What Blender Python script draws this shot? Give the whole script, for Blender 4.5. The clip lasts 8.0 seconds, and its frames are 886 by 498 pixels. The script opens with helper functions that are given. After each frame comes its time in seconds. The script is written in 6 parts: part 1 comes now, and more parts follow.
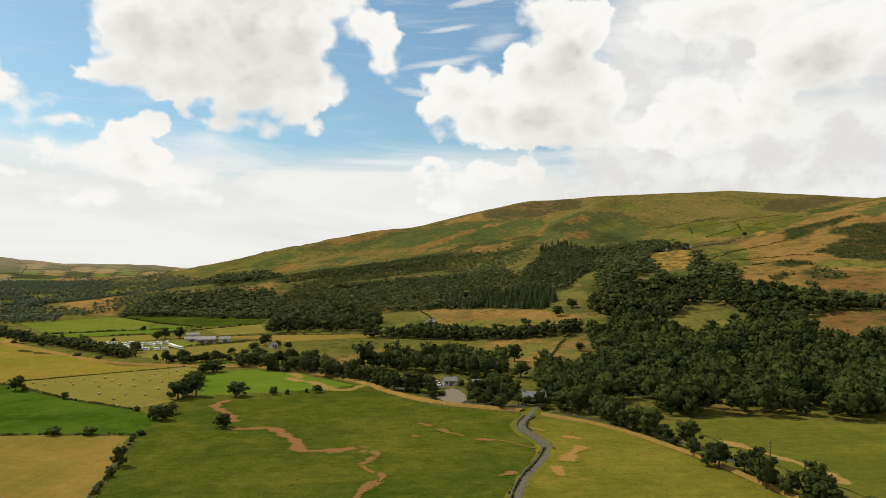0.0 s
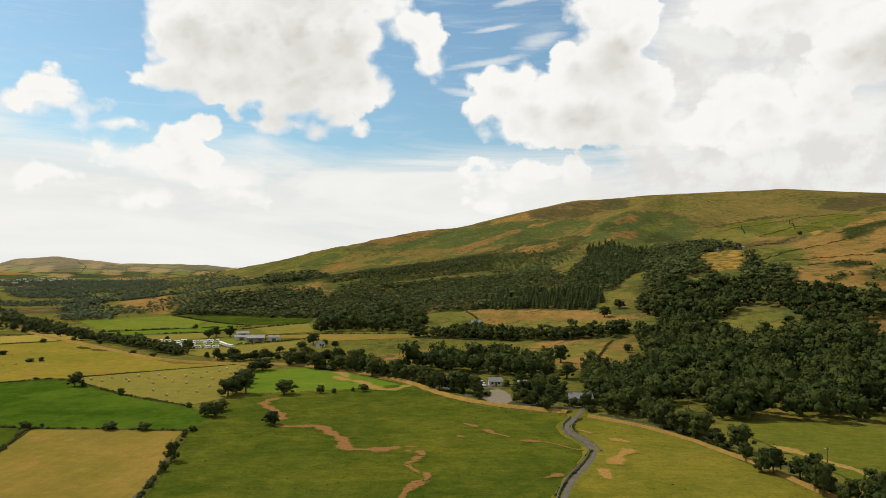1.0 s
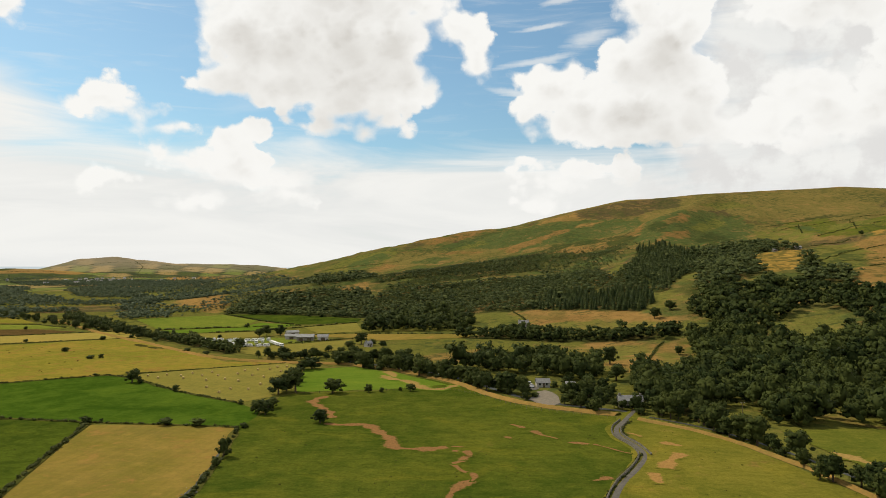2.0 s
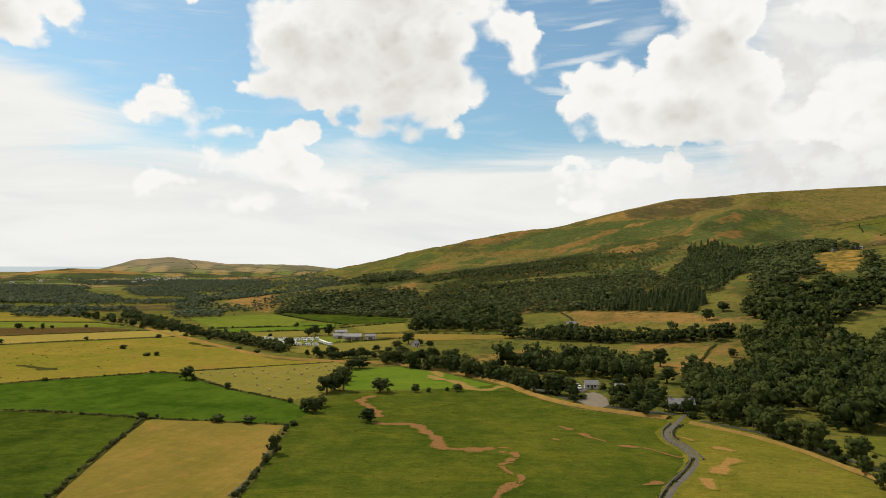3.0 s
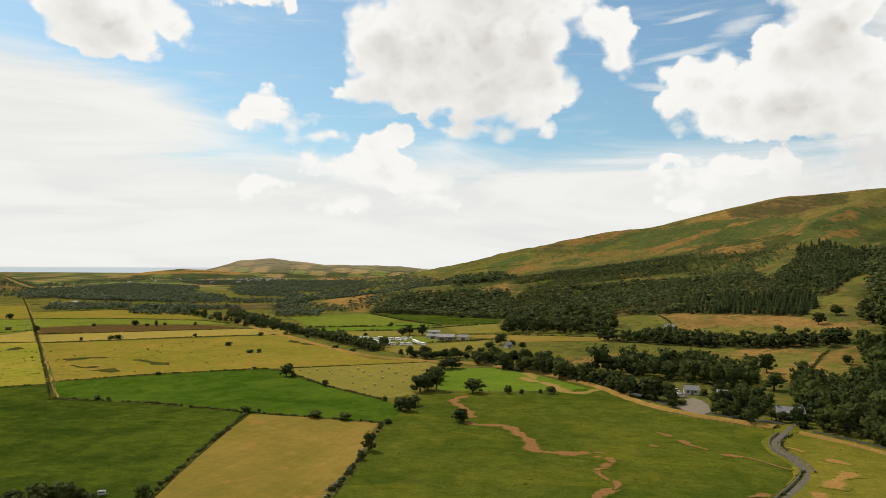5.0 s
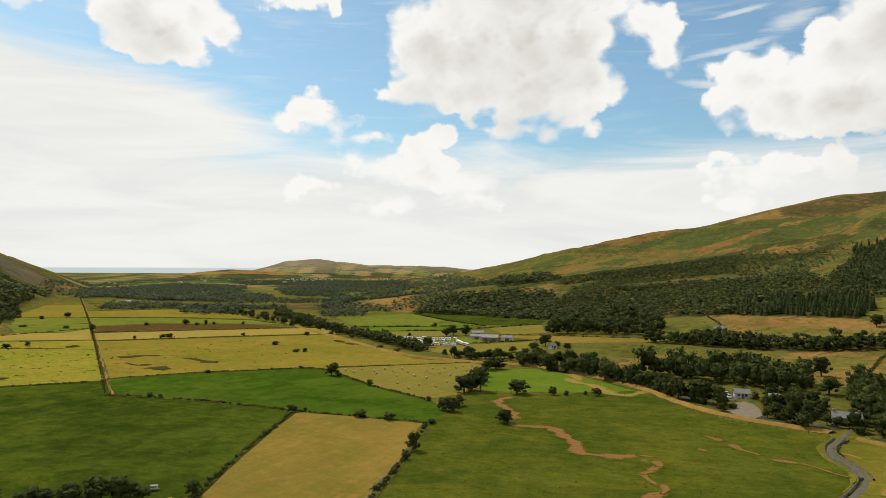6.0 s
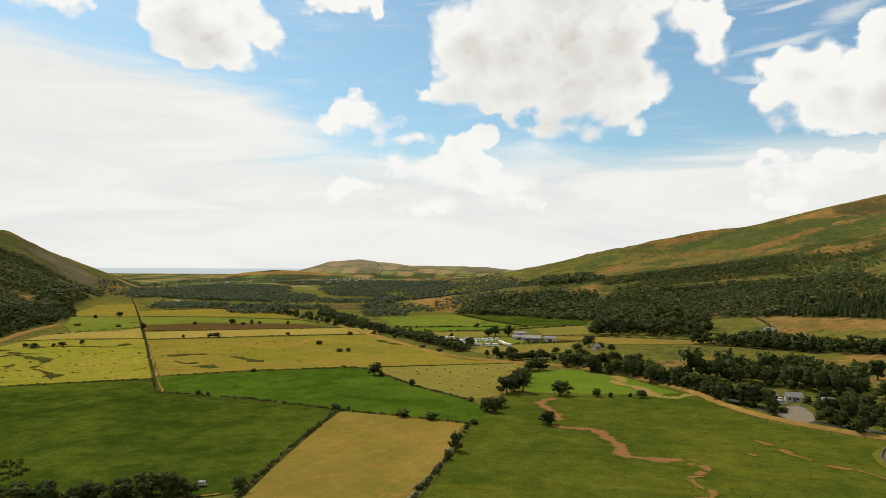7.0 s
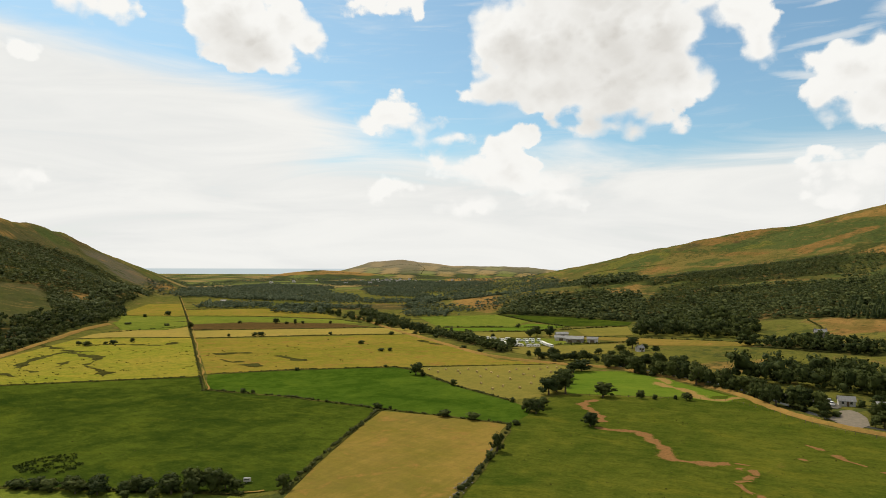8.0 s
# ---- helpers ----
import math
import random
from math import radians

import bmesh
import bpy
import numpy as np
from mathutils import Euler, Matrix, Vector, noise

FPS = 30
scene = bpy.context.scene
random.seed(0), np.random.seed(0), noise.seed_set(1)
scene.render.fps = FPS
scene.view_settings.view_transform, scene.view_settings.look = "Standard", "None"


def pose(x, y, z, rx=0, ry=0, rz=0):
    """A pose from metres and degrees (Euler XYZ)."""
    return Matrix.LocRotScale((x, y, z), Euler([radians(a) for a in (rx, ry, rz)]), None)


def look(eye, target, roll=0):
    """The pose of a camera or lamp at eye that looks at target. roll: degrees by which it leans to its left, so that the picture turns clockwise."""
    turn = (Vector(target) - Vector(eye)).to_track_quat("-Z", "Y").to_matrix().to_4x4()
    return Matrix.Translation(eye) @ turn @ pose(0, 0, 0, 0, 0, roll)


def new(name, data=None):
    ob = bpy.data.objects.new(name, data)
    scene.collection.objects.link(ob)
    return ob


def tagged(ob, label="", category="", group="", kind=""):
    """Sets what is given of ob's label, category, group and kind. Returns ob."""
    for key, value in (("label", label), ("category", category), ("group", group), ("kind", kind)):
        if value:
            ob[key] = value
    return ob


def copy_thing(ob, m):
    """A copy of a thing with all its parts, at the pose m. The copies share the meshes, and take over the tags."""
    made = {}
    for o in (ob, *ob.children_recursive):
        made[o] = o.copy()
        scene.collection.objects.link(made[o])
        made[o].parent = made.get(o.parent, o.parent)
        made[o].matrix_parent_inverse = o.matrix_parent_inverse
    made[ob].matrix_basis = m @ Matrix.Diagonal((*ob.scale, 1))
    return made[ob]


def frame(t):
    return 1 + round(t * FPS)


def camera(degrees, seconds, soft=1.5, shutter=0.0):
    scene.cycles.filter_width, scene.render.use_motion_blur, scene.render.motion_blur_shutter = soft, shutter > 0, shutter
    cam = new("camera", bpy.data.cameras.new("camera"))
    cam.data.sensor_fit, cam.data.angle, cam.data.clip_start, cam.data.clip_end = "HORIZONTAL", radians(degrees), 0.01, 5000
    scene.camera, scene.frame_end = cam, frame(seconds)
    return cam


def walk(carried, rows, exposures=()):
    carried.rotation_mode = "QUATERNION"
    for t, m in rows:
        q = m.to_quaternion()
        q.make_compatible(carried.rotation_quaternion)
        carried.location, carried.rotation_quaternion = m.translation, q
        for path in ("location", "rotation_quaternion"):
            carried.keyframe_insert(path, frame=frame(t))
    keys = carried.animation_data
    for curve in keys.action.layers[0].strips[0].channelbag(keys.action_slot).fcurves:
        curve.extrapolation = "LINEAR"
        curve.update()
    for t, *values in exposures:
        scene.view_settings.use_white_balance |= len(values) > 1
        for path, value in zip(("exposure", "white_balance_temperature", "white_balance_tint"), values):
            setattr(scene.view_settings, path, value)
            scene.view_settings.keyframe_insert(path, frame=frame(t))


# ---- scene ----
cam = camera(63.95, 8.0, soft=0.8)
# seconds, eye x, y, z, turn to the left, tilt up, lean to the left (degrees)
ROWS = (
    (0.0, 0.00, 0.00, 60.00, 0.000, 1.320, 0.180), (0.5, 0.07, 0.17, 59.98, 1.804, 1.318, 0.205), (1.0, 0.13, 0.33, 59.97, 3.675, 1.318, 0.228),
    (1.5, 0.17, 0.49, 59.95, 5.573, 1.321, 0.247), (3.0, 0.24, 0.94, 59.88, 11.264, 1.334, 0.300), (3.5, 0.25, 1.08, 59.86, 13.115, 1.342, 0.311),
    (4.0, 0.23, 1.21, 59.84, 14.990, 1.357, 0.316), (4.5, 0.21, 1.34, 59.81, 16.870, 1.366, 0.322), (6.0, 0.08, 1.69, 59.74, 22.235, 1.388, 0.312),
    (6.5, 0.01, 1.80, 59.71, 23.915, 1.397, 0.292), (7.0, -0.07, 1.90, 59.68, 25.622, 1.402, 0.277), (7.5, -0.16, 2.00, 59.65, 27.320, 1.406, 0.261),
    (8.0, -0.27, 2.09, 59.62, 28.922, 1.407, 0.246),
)


def aim(x, y, z, yaw, tilt, lean):
    a, b = radians(yaw), radians(tilt)
    return look((x, y, z), (x - math.sin(a) * math.cos(b), y + math.cos(a) * math.cos(b), z + math.sin(b)), lean)


walk(cam, [(t, aim(*row)) for t, *row in ROWS], exposures=((0.0, 0.0), (8.0, 0.0)))

# ---- sky and sun ----
SUN_BEARING, SUN_HEIGHT = -62.0, 50.0   # degrees: to the left of straight ahead, above the horizon
world = bpy.data.worlds.new("sky")
scene.world = world
world.use_nodes = True


class Nodes:
    """Short hand for a node tree."""

    def __init__(self, tree):
        self.tree = tree
        tree.nodes.clear()

    def add(self, kind, **values):
        n = self.tree.nodes.new(kind)
        for key, value in values.items():
            setattr(n, key, value)
        return n

    def link(self, value, socket):
        if isinstance(value, bpy.types.NodeSocket):
            self.tree.links.new(value, socket)
        else:
            socket.default_value = value

    def math(self, op, a, b=0.0, c=None, clamp=False):
        n = self.add("ShaderNodeMath", operation=op, use_clamp=clamp)
        self.link(a, n.inputs[0]), self.link(b, n.inputs[1])
        if c is not None:
            self.link(c, n.inputs[2])
        return n.outputs[0]

    def step(self, value, low, high):
        n = self.add("ShaderNodeMapRange", interpolation_type="SMOOTHSTEP")
        for socket, v in zip(n.inputs, (value, low, high, 0.0, 1.0)):
            self.link(v, socket)
        return n.outputs[0]

    def noise(self, vector, scale, detail=4.0, rough=0.55, warp=0.0):
        n = self.add("ShaderNodeTexNoise")
        self.link(vector, n.inputs["Vector"])
        n.inputs["Scale"].default_value, n.inputs["Detail"].default_value = scale, detail
        n.inputs["Roughness"].default_value, n.inputs["Distortion"].default_value = rough, warp
        return n.outputs["Fac"]

    def stretch(self, vector, scale, turn=0.0, shift=(0, 0, 0)):
        n = self.add("ShaderNodeMapping")
        self.link(vector, n.inputs["Vector"])
        n.inputs["Scale"].default_value, n.inputs["Rotation"].default_value, n.inputs["Location"].default_value = scale, (0, 0, radians(turn)), shift
        return n.outputs[0]

    def mix(self, fac, a, b):
        n = self.add("ShaderNodeMix", data_type="RGBA")
        self.link(fac, n.inputs[0]), self.link(a, n.inputs[6]), self.link(b, n.inputs[7])
        return n.outputs[2]

    def xyz(self, vector):
        n = self.add("ShaderNodeSeparateXYZ")
        self.link(vector, n.inputs[0])
        return n.outputs

    def vector(self, x, y, z):
        n = self.add("ShaderNodeCombineXYZ")
        self.link(x, n.inputs[0]), self.link(y, n.inputs[1]), self.link(z, n.inputs[2])
        return n.outputs[0]


def rgb(r, g, b):
    return (r, g, b, 1.0)


# clouds, each heaped up of lumps: bearing, height, half width, half height in degrees
MAIN_CLOUD = (
    (-23.4, 17.9, 3.48, 3.14), (-23.4, 15.0, 3.20, 2.47), (-19.3, 18.1, 4.75, 4.08), (-19.8, 14.3, 4.18, 2.18), (-15.2, 18.2, 4.80, 4.10), (-15.2, 14.4, 4.70, 3.10),
    (-11.8, 17.8, 3.59, 3.19), (-11.3, 14.4, 2.92, 2.28), (-16.2, 21.9, 8.83, 2.73), (-8.8, 20.0, 2.90, 1.82), (-6.5, 18.8, 2.00, 1.54), (-4.9, 16.8, 1.31, 2.17),
    (-9.2, 13.4, 1.17, 0.82),
)
MAIN_CLOUD_TAIL = (
    (-17.5, 10.8, 1.76, 0.59), (-15.3, 11.1, 1.95, 0.78), (-13.6, 10.6, 1.11, 0.59), (-11.8, 11.6, 1.02, 0.82), (-10.5, 10.8, 0.56, 0.36), (-26.6, 13.5, 0.89, 0.44),
)
TALL_CLOUD = (
    (8.2, 19.7, 2.14, 2.03), (9.8, 17.1, 3.25, 3.15), (11.6, 17.9, 1.93, 2.24), (7.1, 15.8, 2.24, 2.26), (1.2, 14.0, 2.91, 1.92), (2.8, 14.9, 0.75, 1.09),
    (-0.2, 12.9, 1.97, 1.46), (3.9, 12.6, 3.26, 2.28), (8.0, 12.5, 4.81, 3.16), (12.2, 13.2, 2.46, 2.68), (5.3, 10.5, 5.29, 1.36), (12.0, 10.7, 3.55, 1.79),
)
BROAD_CLOUD = (
    (19.0, 12.8, 2.30, 1.64), (20.9, 11.5, 2.44, 2.13), (17.5, 11.1, 2.11, 1.74), (24.7, 12.1, 2.31, 1.58), (26.2, 12.4, 0.90, 0.82), (23.6, 10.7, 2.73, 1.88),
    (20.0, 9.6, 3.68, 1.03), (22.4, 18.5, 7.00, 2.11), (28.4, 15.5, 5.14, 3.21), (31.4, 15.4, 2.08, 1.56), (15.4, 10.1, 2.15, 1.10),
)
LOW_CLOUD = (
    (-0.7, 8.3, 1.84, 1.09), (-2.1, 7.6, 1.47, 0.82), (3.5, 7.6, 3.21, 1.14), (6.6, 7.8, 2.04, 0.91), (-0.2, 5.1, 2.06, 0.73), (2.1, 6.6, 3.21, 0.64),
)
SIDE_CLOUD = (
    (-23.0, 10.2, 2.06, 1.27), (-24.6, 9.7, 1.29, 1.09), (-29.4, 8.3, 1.52, 1.09), (-27.1, 7.7, 2.76, 1.37), (-23.9, 7.8, 3.02, 1.55), (-21.2, 6.3, 2.61, 0.99),
    (-32.8, 6.3, 1.65, 0.77), (-27.7, 4.6, 1.46, 0.50), (-25.4, 5.0, 1.37, 0.64), (-19.6, 5.4, 1.61, 0.59),
)
SMALL_CLOUD = (
    (-33.3, 12.2, 1.67, 1.41), (-34.9, 11.2, 1.75, 0.82), (-31.7, 11.1, 1.86, 0.77), (-28.9, 10.2, 2.55, 0.41),
)
HIGH_CLOUDS = (
    (-46.1, 18.8, 3.17, 2.53), (-44.0, 17.3, 3.57, 2.56), (-42.2, 15.8, 1.98, 1.55), (-40.1, 17.3, 1.57, 1.52), (-41.6, 18.8, 1.75, 1.78), (-45.7, 16.3, 1.96, 1.22),
    (-55.6, 18.7, 2.51, 1.23), (-54.0, 18.5, 1.11, 0.75), (-33.8, 20.7, 3.63, 1.18), (-31.1, 19.7, 0.87, 1.00), (-60.1, 14.8, 0.97, 0.47), (-60.0, 6.3, 1.28, 0.55),
)
BEHIND = ((60.0, 18.0, 14.0, 6.0), (-85.0, 24.0, 12.0, 7.0), (120.0, 22.0, 20.0, 8.0), (-140.0, 20.0, 22.0, 9.0), (175.0, 26.0, 18.0, 9.0), (-20.0, 48.0, 16.0, 7.0), (40.0, 45.0, 14.0, 8.0), (-110.0, 50.0, 16.0, 8.0))
# streaks of ice cloud: bearing and height of the middle, half length, half thickness, slope
STREAKS = ((0.4, 16.1, 4.6, 0.42, 0.13), (0.3, 18.5, 3.6, 0.26, 0.10), (4.2, 17.4, 3.0, 1.1, 0.25), (-1.5, 13.6, 4.0, 0.5, -0.22), (-44.0, 13.2, 9.0, 0.8, -0.16), (2.5, 20.5, 3.0, 0.4, 0.2))


def build_sky():
    k = Nodes(world.node_tree)
    way = k.add("ShaderNodeTexCoord").outputs["Generated"]
    x, y, z = k.xyz(way)
    az = k.math("MULTIPLY", k.math("ARCTAN2", x, y), 180 / math.pi)
    el = k.math("MULTIPLY", k.math("ARCSINE", z), 180 / math.pi)
    flat = k.vector(k.math("MULTIPLY", az, 0.1), k.math("MULTIPLY", el, 0.1), 0.0)

    def cells(vector, scale):
        n = k.add("ShaderNodeTexVoronoi", feature="SMOOTH_F1")
        k.link(vector, n.inputs["Vector"])
        n.inputs["Scale"].default_value, n.inputs["Smoothness"].default_value = scale, 0.35
        return n.outputs["Distance"]

    # the air stirs the lumps
    stir = k.add("ShaderNodeTexNoise")
    k.link(flat, stir.inputs["Vector"])
    stir.inputs["Scale"].default_value, stir.inputs["Detail"].default_value, stir.inputs["Roughness"].default_value = 3.2, 5.0, 0.6
    sr, sg, _ = k.xyz(stir.outputs["Color"])
    sr, sg = k.math("SUBTRACT", sr, 0.5), k.math("SUBTRACT", sg, 0.5)
    wide_az = k.math("MULTIPLY_ADD", sr, 2.6, az)
    wide_el = k.math("MULTIPLY_ADD", sg, 2.0, el)

    def billows(shift):
        at = k.vector(k.math("MULTIPLY_ADD", sr, 0.07, k.math("MULTIPLY", az, 0.1)), k.math("MULTIPLY_ADD", sg, 0.07, k.math("MULTIPLY", el, 0.125)), 0.0)
        at = k.stretch(at, (1, 1, 1), 0, shift)
        rough = k.noise(at, 5.0, 6.0, 0.62)
        lumps = k.math("ADD", k.math("MULTIPLY", k.math("SUBTRACT", 0.42, cells(at, 4.2)), 1.5), k.math("MULTIPLY", k.math("SUBTRACT", 0.42, cells(at, 10.5)), 0.6))
        return k.math("ADD", lumps, k.math("MULTIPLY", k.math("SUBTRACT", rough, 0.5), 1.3))

    here, sunward = billows((0, 0, 0)), billows((-0.035, 0.045, 0))
    heap, under = None, None
    for a, e, w, h in (*MAIN_CLOUD, *MAIN_CLOUD_TAIL, *TALL_CLOUD, *BROAD_CLOUD, *LOW_CLOUD, *SIDE_CLOUD, *SMALL_CLOUD, *HIGH_CLOUDS, *BEHIND):
        u = k.math("MULTIPLY", k.math("SUBTRACT", wide_az, a), 1 / w)
        v = k.math("MULTIPLY", k.math("SUBTRACT", wide_el, e), 1 / h)
        body = k.math("MULTIPLY", k.math("SUBTRACT", 1.0, k.math("SQRT", k.math("MULTIPLY_ADD", u, u, k.math("MULTIPLY", v, v)))), min(w, h, 3.0))
        low = k.math("SUBTRACT", body, k.math("MULTIPLY", v, 0.75 * min(w, h, 3.0)))
        heap = body if heap is None else k.math("SMOOTH_MAX", heap, body, 0.5)
        under = low if under is None else k.math("SMOOTH_MAX", under, low, 0.8)
    dense = k.math("ADD", heap, k.math("MULTIPLY_ADD", here, 0.85, 0.30))
    edge = k.noise(flat, 1.7, 2.0, 0.5)
    cumulus = k.step(k.math("ADD", dense, 0.12), 0.0, k.math("MULTIPLY_ADD", k.step(edge, 0.4, 0.65), 0.9, 0.38))
    # veils of high cloud, drawn out sideways, thick near the horizon
    drawn = k.stretch(flat, (0.40, 2.4, 1.0), -5.0)
    wisps = k.noise(drawn, 1.3, 5.5, 0.58, 0.9)
    threads = k.noise(k.stretch(flat, (0.5, 4.5, 1.0), 9.0, (3.0, 1.0, 0)), 2.2, 6.0, 0.6, 0.6)
    low_veil = k.math("SUBTRACT", 1.0, k.step(el, 5.6, 11.4))
    left_veil = k.math("MULTIPLY", k.step(k.math("MULTIPLY", az, -1.0), 28.0, 46.0), k.math("SUBTRACT", 1.0, k.step(k.math("MULTIPLY_ADD", k.math("ADD", az, 45.0), 0.16, el), 11.5, 16.5)))
    right_veil = k.step(k.math("MULTIPLY_ADD", el, -0.25, az), 3.0, 12.0)
    base = k.math("MAXIMUM", k.math("MAXIMUM", low_veil, left_veil), right_veil)
    veil = k.step(k.math("ADD", k.math("MULTIPLY", base, 0.60), k.math("MULTIPLY", wisps, 0.86)), 0.44, 0.98)
    veil = k.math("MAXIMUM", veil, k.math("MULTIPLY_ADD", k.step(threads, 0.50, 0.82), 0.36, 0.03))
    for a, e, length, thick, slope in STREAKS:
        u = k.math("MULTIPLY", k.math("SUBTRACT", wide_az, a), 1 / length)
        v = k.math("MULTIPLY", k.math("SUBTRACT", k.math("MULTIPLY_ADD", sg, 0.8, el), k.math("MULTIPLY_ADD", k.math("SUBTRACT", az, a), slope, e)), 1 / thick)
        line = k.math("SUBTRACT", 1.0, k.math("SQRT", k.math("MULTIPLY_ADD", u, u, k.math("MULTIPLY", v, v))))
        veil = k.math("MAXIMUM", veil, k.math("MULTIPLY", k.step(k.math("MULTIPLY_ADD", k.math("SUBTRACT", threads, 0.5), 1.6, line), 0.0, 0.9), 0.62))
    cover = k.math("MAXIMUM", cumulus, veil)
    # sunlit tops and grey bases
    turned = k.step(k.math("SUBTRACT", sunward, here), -0.10, 0.62)
    deep = k.step(dense, 0.25, 2.4)
    base_grey = k.step(k.math("ADD", under, k.math("MULTIPLY", here, 0.7)), 0.8, 3.4)
    grey = k.math("ADD", k.math("MULTIPLY", base_grey, 0.85), k.math("MULTIPLY", k.math("MULTIPLY", turned, deep), 0.34), clamp=True)
    grey = k.math("MULTIPLY", grey, cumulus)
    veil_colour = k.mix(k.step(wisps, 0.3, 0.7), rgb(0.80, 0.805, 0.785), rgb(0.90, 0.895, 0.86))
    veil_colour = k.mix(k.math("MULTIPLY", right_veil, k.step(stir.outputs["Fac"], 0.60, 0.40)), veil_colour, rgb(0.76, 0.75, 0.73))
    tint = k.mix(cumulus, veil_colour, rgb(0.945, 0.935, 0.90))
    tint = k.mix(grey, tint, rgb(0.655, 0.63, 0.585))
    # hazy sea beyond the coast
    sea = k.math("SUBTRACT", 1.0, k.step(el, -0.30, -0.16))
    tint = k.mix(sea, tint, rgb(0.56, 0.63, 0.64))
    cover = k.math("MAXIMUM", cover, sea)
    air = k.add("ShaderNodeTexSky", sky_type="NISHITA", sun_disc=False, sun_elevation=radians(SUN_HEIGHT), sun_rotation=radians(SUN_BEARING))
    blue = k.add("ShaderNodeBackground")
    clean = k.add("ShaderNodeMix", data_type="RGBA", blend_type="MULTIPLY")
    clean.inputs[0].default_value = 1.0
    k.link(air.outputs[0], clean.inputs[6]), k.link(rgb(0.74, 0.97, 0.975), clean.inputs[7])
    k.link(clean.outputs[2], blue.inputs[0])
    blue.inputs[1].default_value = 0.115
    cloud = k.add("ShaderNodeBackground")
    k.link(tint, cloud.inputs[0])
    cloud.inputs[1].default_value = 1.0
    both = k.add("ShaderNodeMixShader")
    k.link(cover, both.inputs[0]), k.link(blue.outputs[0], both.inputs[1]), k.link(cloud.outputs[0], both.inputs[2])
    k.link(both.outputs[0], k.add("ShaderNodeOutputWorld").inputs[0])


build_sky()
sun = new("sun", bpy.data.lights.new("sun", "SUN"))
sun.data.energy, sun.data.angle, sun.data.color = 4.4, radians(0.6), (1.0, 0.86, 0.64)
a, b = radians(SUN_BEARING), radians(SUN_HEIGHT)
sun.matrix_world = look((900 * math.sin(a) * math.cos(b), 900 * math.cos(a) * math.cos(b), 900 * math.sin(b)), (0, 0, 0))


# ---- materials ----
def material(name):
    m = bpy.data.materials.new(name)
    m.use_nodes = True
    return m, Nodes(m.node_tree)


def finish(k, colour, rough=0.85, bump=None, strength=0.4, metal=0.0, gloss=0.3, depth=0.2):
    s = k.add("ShaderNodeBsdfPrincipled")
    k.link(colour, s.inputs["Base Color"]), k.link(rough, s.inputs["Roughness"])
    s.inputs["Metallic"].default_value, s.inputs["Specular IOR Level"].default_value = metal, gloss
    if bump is not None:
        n = k.add("ShaderNodeBump")
        n.inputs["Strength"].default_value, n.inputs["Distance"].default_value = strength, depth
        k.link(bump, n.inputs["Height"])
        k.link(n.outputs[0], s.inputs["Normal"])
    k.link(s.outputs[0], k.add("ShaderNodeOutputMaterial").inputs[0])


